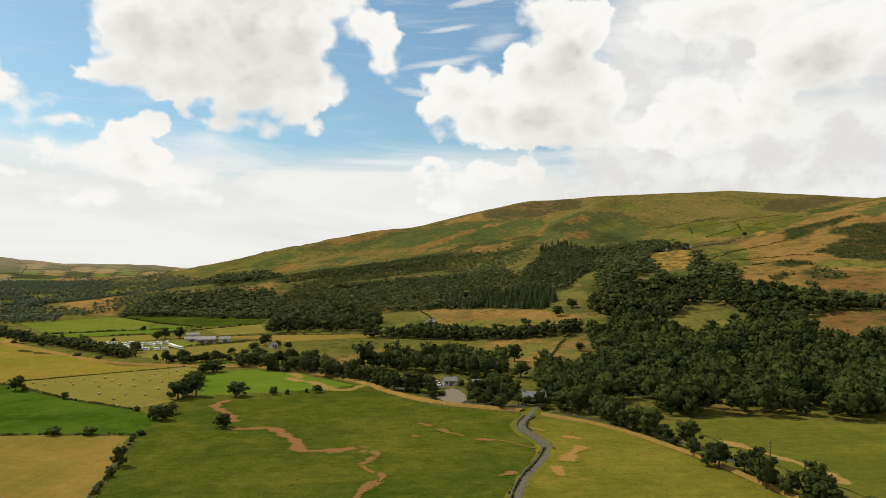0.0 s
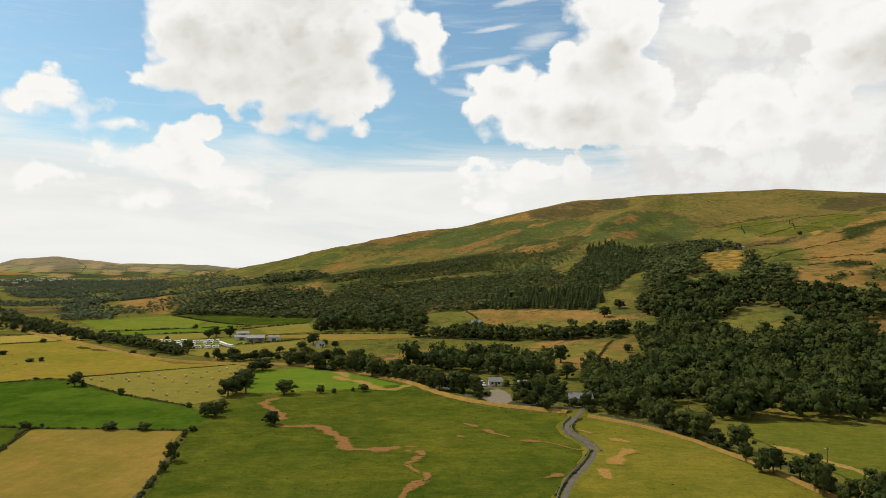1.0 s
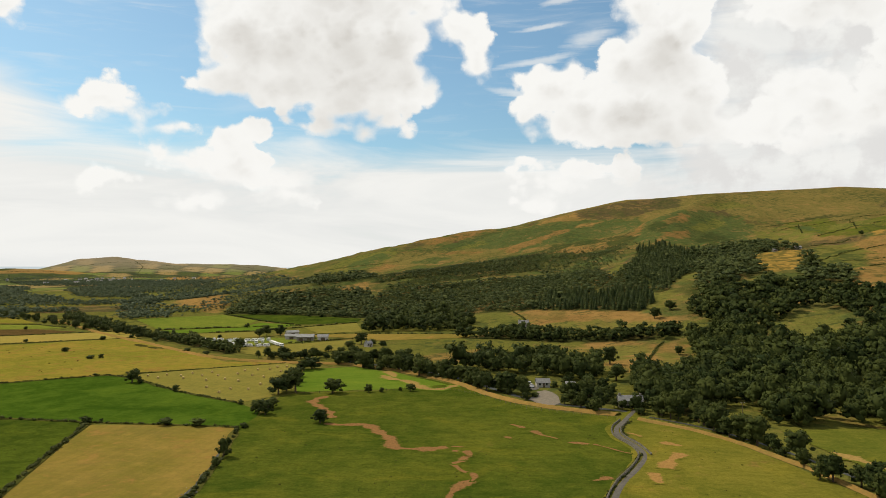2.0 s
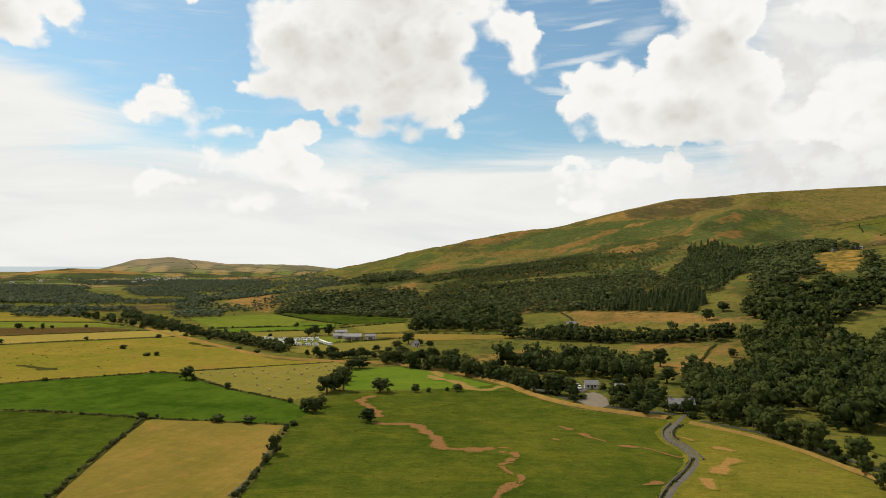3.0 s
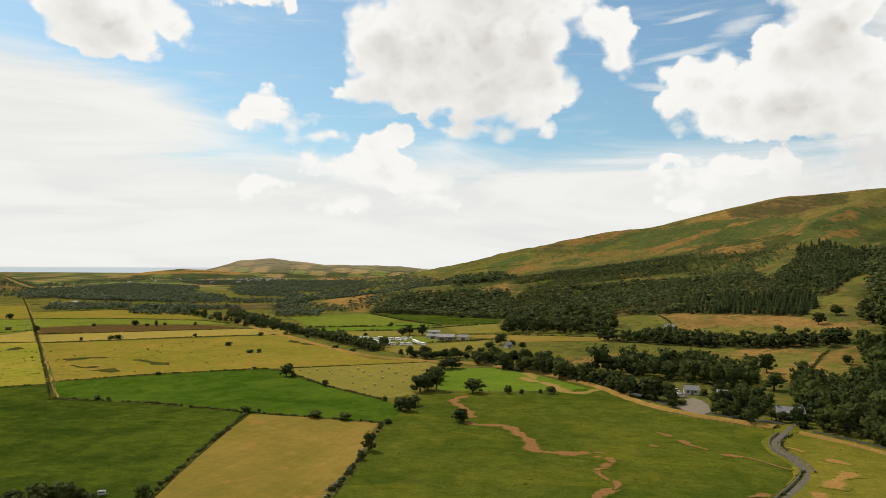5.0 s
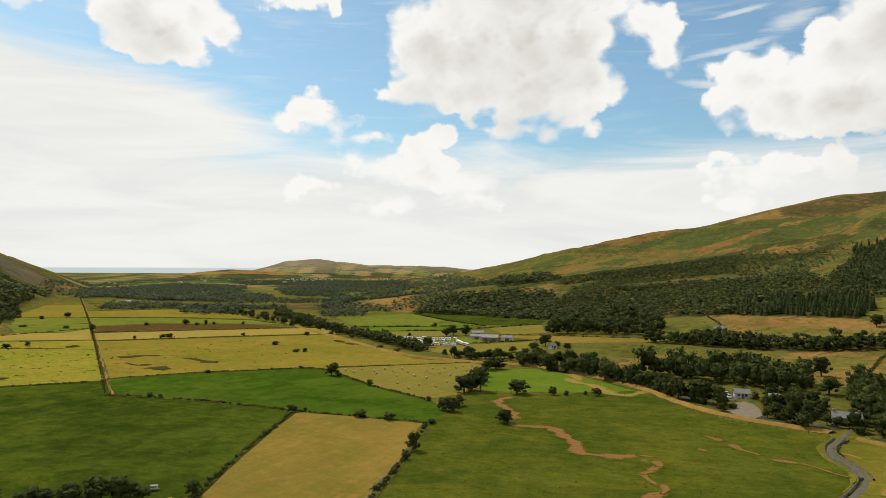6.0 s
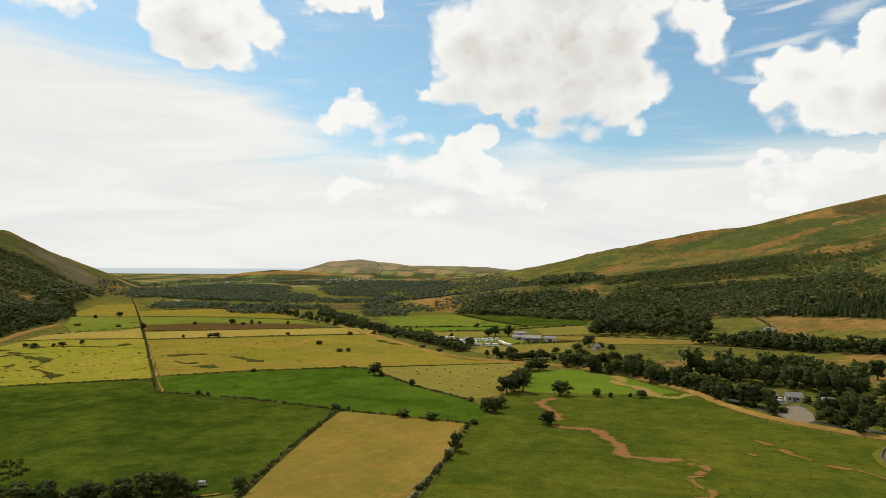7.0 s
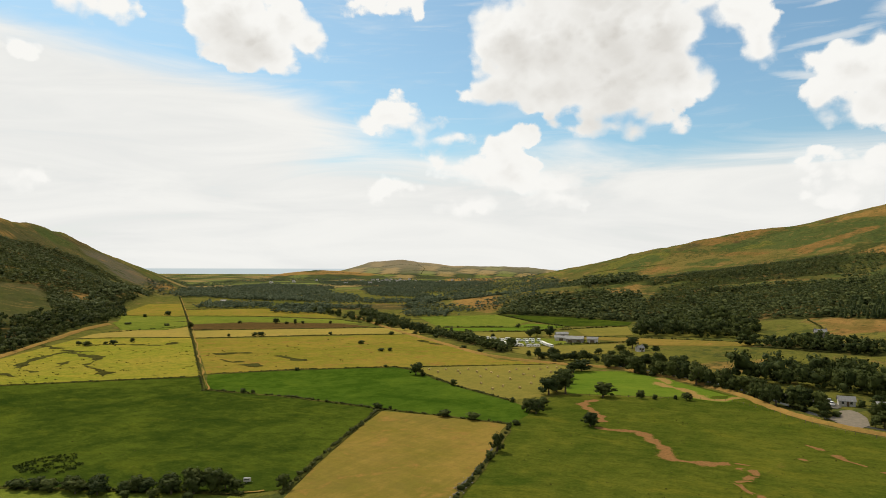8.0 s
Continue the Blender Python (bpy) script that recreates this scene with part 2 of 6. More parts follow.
def grass(name, main, second, worn, wear=0.3, stripe=0.0, turn=0.0, seed=0.0, tuft=0.5, bare=None):
    """Grassland: two greens in patches, worn dry spots, tufts, and mowing stripes; bare: earth where the attribute edge rises."""
    m, k = material(name)
    at = k.stretch(k.add("ShaderNodeNewGeometry").outputs["Position"], (1, 1, 1), 0, (seed * 31, seed * 17, 0))
    broad = k.noise(at, 0.014, 5.0, 0.6, 0.6)
    patch = k.noise(k.stretch(at, (1, 0.7, 1), turn), 0.11, 6.0, 0.68, 0.4)
    fine = k.noise(at, 0.9, 5.0, 0.7)
    blend = k.step(k.math("ADD", k.math("MULTIPLY", broad, 0.6), k.math("MULTIPLY", patch, 0.4)), 0.36, 0.64)
    colour = k.mix(blend, rgb(*main), rgb(*second))
    swirl = k.noise(k.stretch(at, (0.65, 1, 1), turn + 35), 0.045, 7.0, 0.7, 0.9)
    colour = k.mix(k.math("MULTIPLY", k.step(swirl, 0.50, 0.70), 0.42), colour, rgb(main[0] * 0.6, main[1] * 0.72, main[2] * 0.8))
    colour = k.mix(k.math("MULTIPLY", k.step(swirl, 0.48, 0.32), 0.5), colour, rgb(second[0] * 1.3, second[1] * 1.15, second[2]))
    spots = k.step(k.math("ADD", k.math("MULTIPLY", patch, 0.7), k.math("MULTIPLY", k.noise(at, 0.05, 6.0, 0.7, 0.8), 0.5)), 0.74 - 0.22 * wear, 0.90 - 0.16 * wear)
    colour = k.mix(k.math("MULTIPLY", spots, min(1.0, 0.35 + wear)), colour, rgb(*worn))
    if stripe:
        lines = k.noise(k.stretch(at, (0.55, 0.012, 1), turn), 1.0, 2.0, 0.5)
        colour = k.mix(k.math("MULTIPLY", k.step(lines, 0.35, 0.7), stripe), colour, rgb(*(c * 0.62 for c in second)))
    clump = k.noise(k.stretch(at, (0.6, 1, 1), turn), 0.32, 5.0, 0.7, 0.4)
    shade = k.step(k.math("ADD", k.math("MULTIPLY", fine, 0.55), k.math("MULTIPLY", clump, 0.45)), 0.60, 0.34)
    colour = k.mix(k.math("MULTIPLY", shade, min(1.0, tuft * 0.95)), colour, rgb(main[0] * 0.38, main[1] * 0.46, main[2] * 0.5))
    light = k.step(k.math("ADD", k.math("MULTIPLY", k.noise(at, 2.2, 4.0, 0.7), 0.6), k.math("MULTIPLY", clump, 0.4)), 0.52, 0.72)
    colour = k.mix(k.math("MULTIPLY", light, 0.5), colour, rgb(second[0] * 1.5 + 0.02, second[1] * 1.35 + 0.015, second[2] * 1.3))
    if bare:
        edge = k.add("ShaderNodeAttribute", attribute_name="edge").outputs["Fac"]
        ragged = k.math("ADD", k.math("MULTIPLY", k.noise(at, 0.55, 5.0, 0.65, 0.5), 0.8), k.math("MULTIPLY", k.noise(at, 2.4, 4.0, 0.7), 0.5))
        earth = k.mix(k.step(k.noise(at, 1.1, 5.0, 0.7), 0.35, 0.65), rgb(*bare), rgb(*(c * 1.35 for c in bare)))
        colour = k.mix(k.step(k.math("ADD", edge, k.math("MULTIPLY", k.math("SUBTRACT", ragged, 0.65), 1.5)), 0.22, 0.60), colour, earth)
    finish(k, colour, 0.9, k.math("ADD", fine, k.math("MULTIPLY", patch, 2.0)), 0.8, gloss=0.0, depth=0.35)
    return m


# darkened so that its colour also holds the cattle pasture's cloud shadow
lush_cloud_tone = grass("lush_cloud_tone_grass", (0.020, 0.036, 0.005), (0.066, 0.088, 0.010), (0.136, 0.097, 0.028), 0.05, seed=1, tuft=0.4)
meadow = grass("meadow_grass", (0.098, 0.129, 0.017), (0.149, 0.161, 0.025), (0.164, 0.109, 0.033), 0.1, seed=2)
river_meadow = grass("river_meadow_grass", (0.080, 0.092, 0.013), (0.118, 0.116, 0.018), (0.164, 0.109, 0.033), 0.1, seed=2)
trodden_green = grass("trodden_green_earth", (0.080, 0.092, 0.013), (0.118, 0.116, 0.018), (0.164, 0.109, 0.033), 0.1, seed=2, bare=(0.205, 0.135, 0.042))
emerald = grass("mown_grass", (0.026, 0.056, 0.005), (0.066, 0.106, 0.011), (0.102, 0.097, 0.017), 0.0, 0.2, 40, seed=3, tuft=0.25)
emerald2 = grass("young_grass", (0.078, 0.125, 0.012), (0.100, 0.142, 0.016), (0.177, 0.103, 0.033), 0.1, seed=4, tuft=0.3)
trodden_meadow = grass("trodden_meadow_earth", (0.078, 0.125, 0.012), (0.100, 0.142, 0.016), (0.177, 0.103, 0.033), 0.1, seed=4, tuft=0.3, bare=(0.190, 0.125, 0.040))
# the two pasture greens lie far apart to suggest patches of cloud shadow
pasture = grass("pasture_grass", (0.038, 0.058, 0.007), (0.090, 0.097, 0.013), (0.164, 0.086, 0.030), 0.12, seed=5)
trodden_pasture = grass("trodden_pasture_earth", (0.038, 0.058, 0.007), (0.090, 0.097, 0.013), (0.164, 0.086, 0.030), 0.12, seed=5, bare=(0.150, 0.080, 0.030))
dry_pasture = grass("dry_pasture_grass", (0.095, 0.098, 0.013), (0.148, 0.130, 0.020), (0.222, 0.115, 0.039), 0.4, seed=6)
trodden_dry_pasture = grass("trodden_dry_pasture_earth", (0.095, 0.098, 0.013), (0.148, 0.130, 0.020), (0.222, 0.115, 0.039), 0.4, seed=6, bare=(0.200, 0.115, 0.036))
olive = grass("olive_grass", (0.150, 0.140, 0.018), (0.210, 0.158, 0.028), (0.215, 0.105, 0.033), 0.6, seed=7)
pale = grass("pale_grass", (0.270, 0.200, 0.049), (0.232, 0.189, 0.039), (0.232, 0.125, 0.051), 0.3, seed=8)
bale = grass("bale_meadow_grass", (0.185, 0.155, 0.034), (0.150, 0.135, 0.028), (0.226, 0.125, 0.051), 0.25, 0.15, 25, seed=9)
hay = grass("cut_hay", (0.225, 0.150, 0.036), (0.120, 0.108, 0.019), (0.260, 0.142, 0.042), 0.6, 0.14, 24, seed=10, tuft=0.3)
rushy = grass("rushy_grass", (0.177, 0.183, 0.020), (0.242, 0.195, 0.031), (0.205, 0.114, 0.033), 0.25, seed=11, tuft=0.7)
heath = grass("rough_heath", (0.075, 0.049, 0.017), (0.102, 0.063, 0.022), (0.130, 0.086, 0.028), 0.3, seed=12, tuft=0.7)
straw = grass("dry_bank_grass", (0.265, 0.158, 0.046), (0.200, 0.136, 0.036), (0.171, 0.109, 0.033), 0.3, seed=13)
bank_grass = grass("rough_edge_grass", (0.050, 0.056, 0.012), (0.085, 0.080, 0.020), (0.16, 0.12, 0.04), 0.4, seed=16, tuft=0.7)
green_rushes = grass("green_rushes", (0.026, 0.042, 0.009), (0.045, 0.060, 0.014), (0.04, 0.04, 0.015), 0.1, seed=17, tuft=0.5)
rushes = grass("dark_rushes", (0.045, 0.042, 0.011), (0.070, 0.070, 0.018), (0.068, 0.052, 0.017), 0.2, seed=15, tuft=0.8)


def foliage(name, main, second, seed=0.0):
    """Leaves: a colour for each tree, and one for each clump."""
    m, k = material(name)
    tint = k.add("ShaderNodeAttribute", attribute_name="tint").outputs["Fac"]
    own = k.add("ShaderNodeObjectInfo").outputs["Random"]
    isle = k.add("ShaderNodeNewGeometry").outputs["Random Per Island"]
    mixed = k.math("ADD", k.math("MULTIPLY", k.math("FRACT", k.math("ADD", tint, own)), 0.65), k.math("MULTIPLY", isle, 0.35))
    colour = k.mix(mixed, rgb(*main), rgb(*second))
    s = k.add("ShaderNodeBsdfPrincipled")
    k.link(colour, s.inputs["Base Color"])
    s.inputs["Roughness"].default_value, s.inputs["Specular IOR Level"].default_value = 0.75, 0.06
    glow = k.add("ShaderNodeBsdfTranslucent")
    k.link(colour, glow.inputs[0])
    both = k.add("ShaderNodeMixShader")
    both.inputs[0].default_value = 0.22
    k.link(s.outputs[0], both.inputs[1]), k.link(glow.outputs[0], both.inputs[2])
    k.link(both.outputs[0], k.add("ShaderNodeOutputMaterial").inputs[0])
    return m


leaves = foliage("leaves", (0.017, 0.029, 0.008), (0.064, 0.078, 0.018))
scrub = foliage("scrub_leaves", (0.028, 0.042, 0.012), (0.080, 0.096, 0.024))
needles = foliage("needles", (0.022, 0.036, 0.012), (0.054, 0.068, 0.018))
slope_leaves = foliage("slope_leaves", (0.026, 0.040, 0.013), (0.094, 0.110, 0.034))
# leaf colours paled and greyed to give the far woods their haze
hazy_far_leaves = foliage("hazy_far_wood_leaves", (0.042, 0.060, 0.031), (0.080, 0.100, 0.050))
hedge_leaves = foliage("hedge_leaves", (0.024, 0.032, 0.008), (0.066, 0.072, 0.018))


def plain(name, main, second, rough=0.8, scale=1.5, strength=0.3, metal=0.0, gloss=0.12):
    m, k = material(name)
    at = k.add("ShaderNodeNewGeometry").outputs["Position"]
    n, f = k.noise(at, scale, 5.0, 0.65), k.noise(at, scale * 9, 3.0, 0.6)
    colour = k.mix(k.step(k.math("ADD", k.math("MULTIPLY", n, 0.7), k.math("MULTIPLY", f, 0.3)), 0.35, 0.65), rgb(*main), rgb(*second))
    finish(k, colour, rough, f, strength, metal, gloss, 0.03)
    return m


bark = plain("bark", (0.06, 0.045, 0.03), (0.10, 0.08, 0.055), 0.9, 3.0, 0.6)
tarmac = plain("worn_tarmac", (0.070, 0.064, 0.053), (0.105, 0.096, 0.079), 0.9, 0.6)
verge = plain("lane_middle", (0.13, 0.14, 0.06), (0.19, 0.17, 0.10), 0.95, 0.8)
dry_stone = plain("dry_stone", (0.13, 0.12, 0.095), (0.24, 0.22, 0.18), 0.9, 1.2, 0.7)
old_wall = plain("lichened_wall_stone", (0.075, 0.069, 0.050), (0.160, 0.148, 0.115), 0.9, 1.2, 0.7)
gravel = plain("gravel", (0.125, 0.106, 0.078), (0.175, 0.150, 0.114), 0.95, 0.5)
slate = plain("slate_roof", (0.13, 0.13, 0.13), (0.20, 0.20, 0.195), 0.6, 0.8)
tin = plain("pale_sheet_roof", (0.17, 0.17, 0.165), (0.25, 0.25, 0.24), 0.45, 0.5)
render_wall = plain("limewash", (0.34, 0.33, 0.29), (0.44, 0.42, 0.38), 0.85, 1.0)
timber = plain("dark_timber", (0.07, 0.05, 0.035), (0.12, 0.09, 0.06), 0.8, 2.0)
panel = plain("white_caravan_panel", (0.70, 0.70, 0.67), (0.78, 0.78, 0.75), 0.35, 0.8)
glass = plain("dark_window", (0.02, 0.025, 0.03), (0.04, 0.045, 0.05), 0.08, 1.0, gloss=0.8)
rubber = plain("rubber", (0.02, 0.02, 0.02), (0.035, 0.035, 0.035), 0.8, 4.0)
steel = plain("galvanised_steel", (0.35, 0.36, 0.37), (0.45, 0.46, 0.47), 0.45, 3.0, metal=0.8)
straw_bale = plain("straw", (0.36, 0.27, 0.10), (0.48, 0.36, 0.15), 0.95, 3.0, 0.6)
water = plain("dark_water", (0.030, 0.035, 0.028), (0.05, 0.05, 0.04), 0.6, 0.5, 0.1, gloss=0.1)


# ---- the lie of the land ----
# crest lines: x, y, height, reach of the slope
MAIN_RIDGE = (
    (-880, 2300, 30, 300), (-640, 2080, 60, 380), (-510, 2010, 89, 470), (-385, 2000, 104, 600), (-330, 2020, 126, 640), (-268, 2050, 147, 720),
    (-144, 2150, 168, 760), (29, 2250, 202, 950), (311, 2380, 278, 1300), (538, 2450, 298, 1600), (948, 2400, 315, 1600), (1311, 2300, 285, 1500),
    (2400, 2250, 240, 1500),
)
SPUR = (
    (560, 2300, 285, 520), (310, 1750, 180, 480), (230, 1350, 110, 420), (150, 1020, 46, 330),
)
NEAR_HILL = (
    (380, 1130, 55, 260), (480, 1250, 88, 480), (590, 1350, 118, 700), (700, 1400, 142, 1000), (798, 1400, 176, 1100), (874, 1380, 193, 1130),
    (1100, 1300, 230, 1130), (1700, 900, 250, 1050), (2300, 300, 240, 1000),
)
KNOLL = (
    (-430, 1000, 18, 160), (-320, 1070, 34, 230), (-200, 1150, 46, 320), (-60, 1300, 68, 450), (150, 1500, 96, 600),
)
STEEP_HILL = (
    (-2260, 1800, 16, 110), (-2036, 1572, 36, 150), (-1911, 1445, 52, 170), (-1832, 1362, 66, 190), (-1808, 1333, 80, 195), (-1741, 1254, 84, 205),
    (-1678, 1179, 92, 220), (-1609, 1097, 105, 240), (-1516, 979, 123, 250), (-1424, 859, 136, 258), (-1338, 746, 140, 262), (-1238, 458, 172, 420),
    (-1180, 0, 195, 600), (-1300, -1500, 210, 700),
)
FOOTHILL = (
    (-1030, 630, 26, 120), (-900, 430, 48, 185), (-850, 250, 64, 310), (-820, -50, 80, 380),
)
FAR_RIDGE = (
    (-2358, 2693, 24, 150), (-2236, 2761, 39, 230), (-2139, 2815, 36, 230), (-2040, 2900, 28, 200),
)
FAR_HILL = (
    (-2310, 3180, 20, 120), (-2275, 3196, 40, 200), (-2221, 3226, 80, 330), (-2071, 3309, 96, 420), (-1922, 3391, 77, 400), (-1840, 3436, 62, 350),
    (-1623, 3556, 64, 350), (-1487, 3631, 58, 330), (-1300, 3730, 36, 250),
)
CRESTS = ((1.3, MAIN_RIDGE), (1.2, SPUR), (1.1, NEAR_HILL), (1.2, KNOLL), (1.05, STEEP_HILL), (1.1, FOOTHILL), (1.1, FAR_RIDGE), (1.2, FAR_HILL))


def height(x, y):
    """Height of the ground at x, y (arrays)."""
    x, y = np.asarray(x, float), np.asarray(y, float)
    total = np.zeros(np.broadcast(x, y).shape)
    for bend, line in CRESTS:
        best = np.zeros_like(total)
        for (ax, ay, az, aw), (bx, by, bz, bw) in zip(line, line[1:]):
            dx, dy = bx - ax, by - ay
            s = np.clip(((x - ax) * dx + (y - ay) * dy) / (dx * dx + dy * dy), 0, 1)
            d = np.hypot(x - ax - s * dx, y - ay - s * dy) / (aw + s * (bw - aw))
            u = np.clip(1 - np.sqrt(d * d + 0.0016) + 0.04, 0, 1)
            rise = (az + s * (bz - az)) * u ** bend
            best = np.maximum(best, rise)
        top = np.maximum(total, best)
        total = top + 14 * np.exp(-np.abs(total - best) / 14) * np.minimum(total, best) / (top + 14) * 0.35
    # gullies and swellings that grow with the height
    wave = (np.sin(x * 0.011 + 1.3 * np.sin(y * 0.006)) * np.sin(y * 0.0085 + 1.1 * np.sin(x * 0.0047 + 1.0))
            + 0.5 * np.sin(x * 0.027 + 2.0 + np.sin(y * 0.019)) * np.sin(y * 0.023 + 0.7) + 0.25 * np.sin(x * 0.061 + y * 0.031) * np.sin(y * 0.055 - x * 0.02))
    crag = np.sin(x * 0.105 + 1.5 * np.sin(y * 0.043)) * np.sin(y * 0.088 + 1.2 * np.sin(x * 0.037 + 0.5)) + 0.6 * np.sin(x * 0.19 - y * 0.07) * np.sin(y * 0.17 + x * 0.05)
    return total + wave * np.clip(total * 0.05, 0, 5.5) * np.clip((250 - total) / 120, 0.3, 1) + crag * np.clip((total - 25) * 0.02, 0, 1.5) * np.clip((170 - total) / 60, 0.12, 1)

# ---- helpers for building ----
def inside(x, y, ring):
    """Which of the points x, y lie in the ring."""
    res = np.zeros(np.shape(x), bool)
    for (ax, ay), (bx, by) in zip(ring, (*ring[1:], ring[0])):
        if ay == by:
            continue
        res ^= ((ay > y) != (by > y)) & (x < (bx - ax) * (y - ay) / (by - ay) + ax)
    return res


def mesh_of(name, verts, faces, mats, index=None, smooth=False, tint=None, normals=None):
    me = bpy.data.meshes.new(name)
    me.from_pydata(verts.tolist() if hasattr(verts, "tolist") else verts, [], faces.tolist() if hasattr(faces, "tolist") else faces)
    for m in mats:
        me.materials.append(m)
    if index is not None:
        me.polygons.foreach_set("material_index", np.asarray(index, np.int32))
    if smooth:
        me.polygons.foreach_set("use_smooth", np.ones(len(me.polygons), bool))
    if tint is not None:
        me.attributes.new("tint", "FLOAT", "POINT").data.foreach_set("value", np.asarray(tint, np.float32))
    if normals is not None:
        me.normals_split_custom_set_from_vertices(normals)
    return me


def part(name, bm, mat, parent, label=""):
    """Links a bmesh as one mesh object under a thing or a part."""
    me = bpy.data.meshes.new(name)
    bm.to_mesh(me), bm.free()
    me.materials.append(mat)
    ob = new(name, me)
    ob.parent = parent
    return tagged(ob, label)


def box(sx, sy, sz, at=(0, 0, 0), bevel=0.0):
    bm = bmesh.new()
    bmesh.ops.create_cube(bm, size=1.0, matrix=Matrix.Translation((at[0], at[1], at[2] + sz / 2)) @ Matrix.Diagonal((sx, sy, sz, 1)))
    if bevel:
        bmesh.ops.bevel(bm, geom=bm.edges[:], offset=bevel, segments=2, affect="EDGES")
    return bm


def along(line, step):
    """Points and directions every step metres along a line."""
    pts, way = [], []
    left = 0.0
    for (ax, ay), (bx, by) in zip(line, line[1:]):
        d = math.hypot(bx - ax, by - ay)
        s = left
        while s < d:
            pts.append((ax + (bx - ax) * s / d, ay + (by - ay) * s / d))
            way.append(((bx - ax) / d, (by - ay) / d))
            s += step
        left = s - d
    return np.array(pts), np.array(way)


def soften(line, times=2):
    """Rounds the corners of a line."""
    for _ in range(times):
        res = [line[0]]
        for (ax, ay), (bx, by) in zip(line, line[1:]):
            res += [(ax * 0.75 + bx * 0.25, ay * 0.75 + by * 0.25), (ax * 0.25 + bx * 0.75, ay * 0.25 + by * 0.75)]
        line = (*res, line[-1])
    return line


def ribbon(name, line, profile, mat, step=3.0, wobble=0.0, kind="structure", label="", smooth=True, category=""):
    """Sweeps a cross section (across, up) along a line on the ground."""
    rng = np.random.default_rng(len(name) + int(abs(line[0][0])))
    pts, way = along(soften(line), step)
    across = np.array([p[0] for p in profile])
    up = np.array([p[1] for p in profile])
    side = np.stack([way[:, 1], -way[:, 0]], 1)
    ease = np.convolve(rng.normal(size=len(pts) + 4), (0.2, 0.5, 0.7, 0.5, 0.2), "valid")[:, None]
    width = np.maximum(0.12, 1 + wobble * ease * 0.5)
    sway = wobble * np.convolve(rng.normal(size=len(pts) + 4), (0.2, 0.5, 0.7, 0.5, 0.2), "valid")[:, None] * 0.45
    x = pts[:, :1] + side[:, :1] * (across * width + sway)
    y = pts[:, 1:] + side[:, 1:] * (across * width + sway)
    z = height(x, y) + up * (1 + wobble * rng.normal(size=(len(pts), 1)) * 0.3)
    n, c = len(pts), len(profile)
    verts = np.stack([x, y, z], 2).reshape(-1, 3)
    i = (np.arange(n - 1)[:, None] * c + np.arange(c - 1)).ravel()
    faces = np.stack([i, i + 1, i + c + 1, i + c], 1)[:, ::-1]
    ob = new(name, mesh_of(name, verts, faces, [mat], smooth=smooth))
    return tagged(ob, label, category, kind=kind)


# ---- the ground: one sheet to the horizon ----
def spread(near, far, step, end, growth, back):
    """Coordinates every step metres from near to far, then wider and wider to both ends."""
    mid = list(np.arange(near, far, step))
    s, v, low, high = step, mid[-1], [], []
    while v < end:
        s *= growth
        v += s
        high.append(v)
    s, v = step, mid[0]
    while v > -end:
        s *= back
        v -= s
        low.append(v)
    return np.array(low[::-1] + mid + high)


COVERS = []


def cover(kind, ring):
    COVERS.append((kind, ring))


cover("olive", ((-83, 755), (-26, 750), (-12, 709), (-4, 645), (-47, 636)))
cover("dry", ((-20, 761), (44, 725), (113, 658), (121, 619), (96, 586), (45, 593), (-2, 638), (-12, 709)))
cover("olive", ((9, 663), (60, 650), (103, 628), (96, 586), (45, 593), (-2, 638)))
cover("olive", ((81, 694), (128, 800), (150, 753), (145, 711), (95, 676)))
cover("olive", ((111, 586), (125, 625), (153, 628), (152, 603)))
cover("dry", ((34, 559), (79, 560), (107, 535), (91, 435), (59, 417), (40, 433)))
cover("dry", ((-82, 465), (-42, 510), (-48, 424)))
cover("dry", ((-292, 982), (-290, 1029), (-253, 1080), (-238, 1020), (-264, 966)))
cover("dry", ((-457, 893), (-594, 1281), (-404, 894), (-387, 821)))
cover("olive", ((-664, 1430), (-604, 1570), (-514, 1425), (-380, 989), (-586, 1307)))
cover("olive", ((-593, 1052), (-481, 932), (-682, 1304), (-714, 1280)))
cover("olive", ((-830, 1074), (-777, 1140), (-1024, 1490), (-1043, 1375)))
cover("heath", ((-596, 787), (-505, 846), (-576, 954), (-678, 909)))
cover("olive", ((-835, 1714), (-687, 1598), (-967, 2212), (-1353, 2845)))
cover("olive", ((-651, 1393), (-391, 1011), (-589, 1511), (-732, 1622)))
cover("dry", ((-1285, 2333), (-1263, 2477), (-1613, 3130), (-1675, 3069)))
cover("olive", ((-967, 2212), (-576, 1660), (-607, 1749), (-1463, 3344)))
cover("green", ((-793, 794), (-621, 819), (-685, 904), (-809, 885)))
cover("olive", ((84, 904), (123, 991), (106, 885), (86, 825)))
cover("dry", ((-474, 889), (-407, 890), (-448, 968), (-643, 1214)))
cover("olive", ((-598, 961), (-530, 934), (-702, 1230), (-740, 1187)))
cover("olive", ((-446, 986), (-386, 1004), (-510, 1412), (-596, 1459), (-643, 1385)))
cover("dry", ((-1223, 2426), (-809, 1771), (-1488, 3231), (-1581, 3185)))
cover("moor", ((279, 1987), (404, 2348), (697, 2327), (941, 2288), (1155, 2278), (848, 1356), (744, 1303), (675, 1291), (644, 1357), (692, 1863), (613, 1848), (491, 1952), (427, 1941), (305, 1775)))
cover("dry", ((-23, 2012), (27, 2158), (117, 2239), (207, 2243), (158, 2064), (90, 2028)))
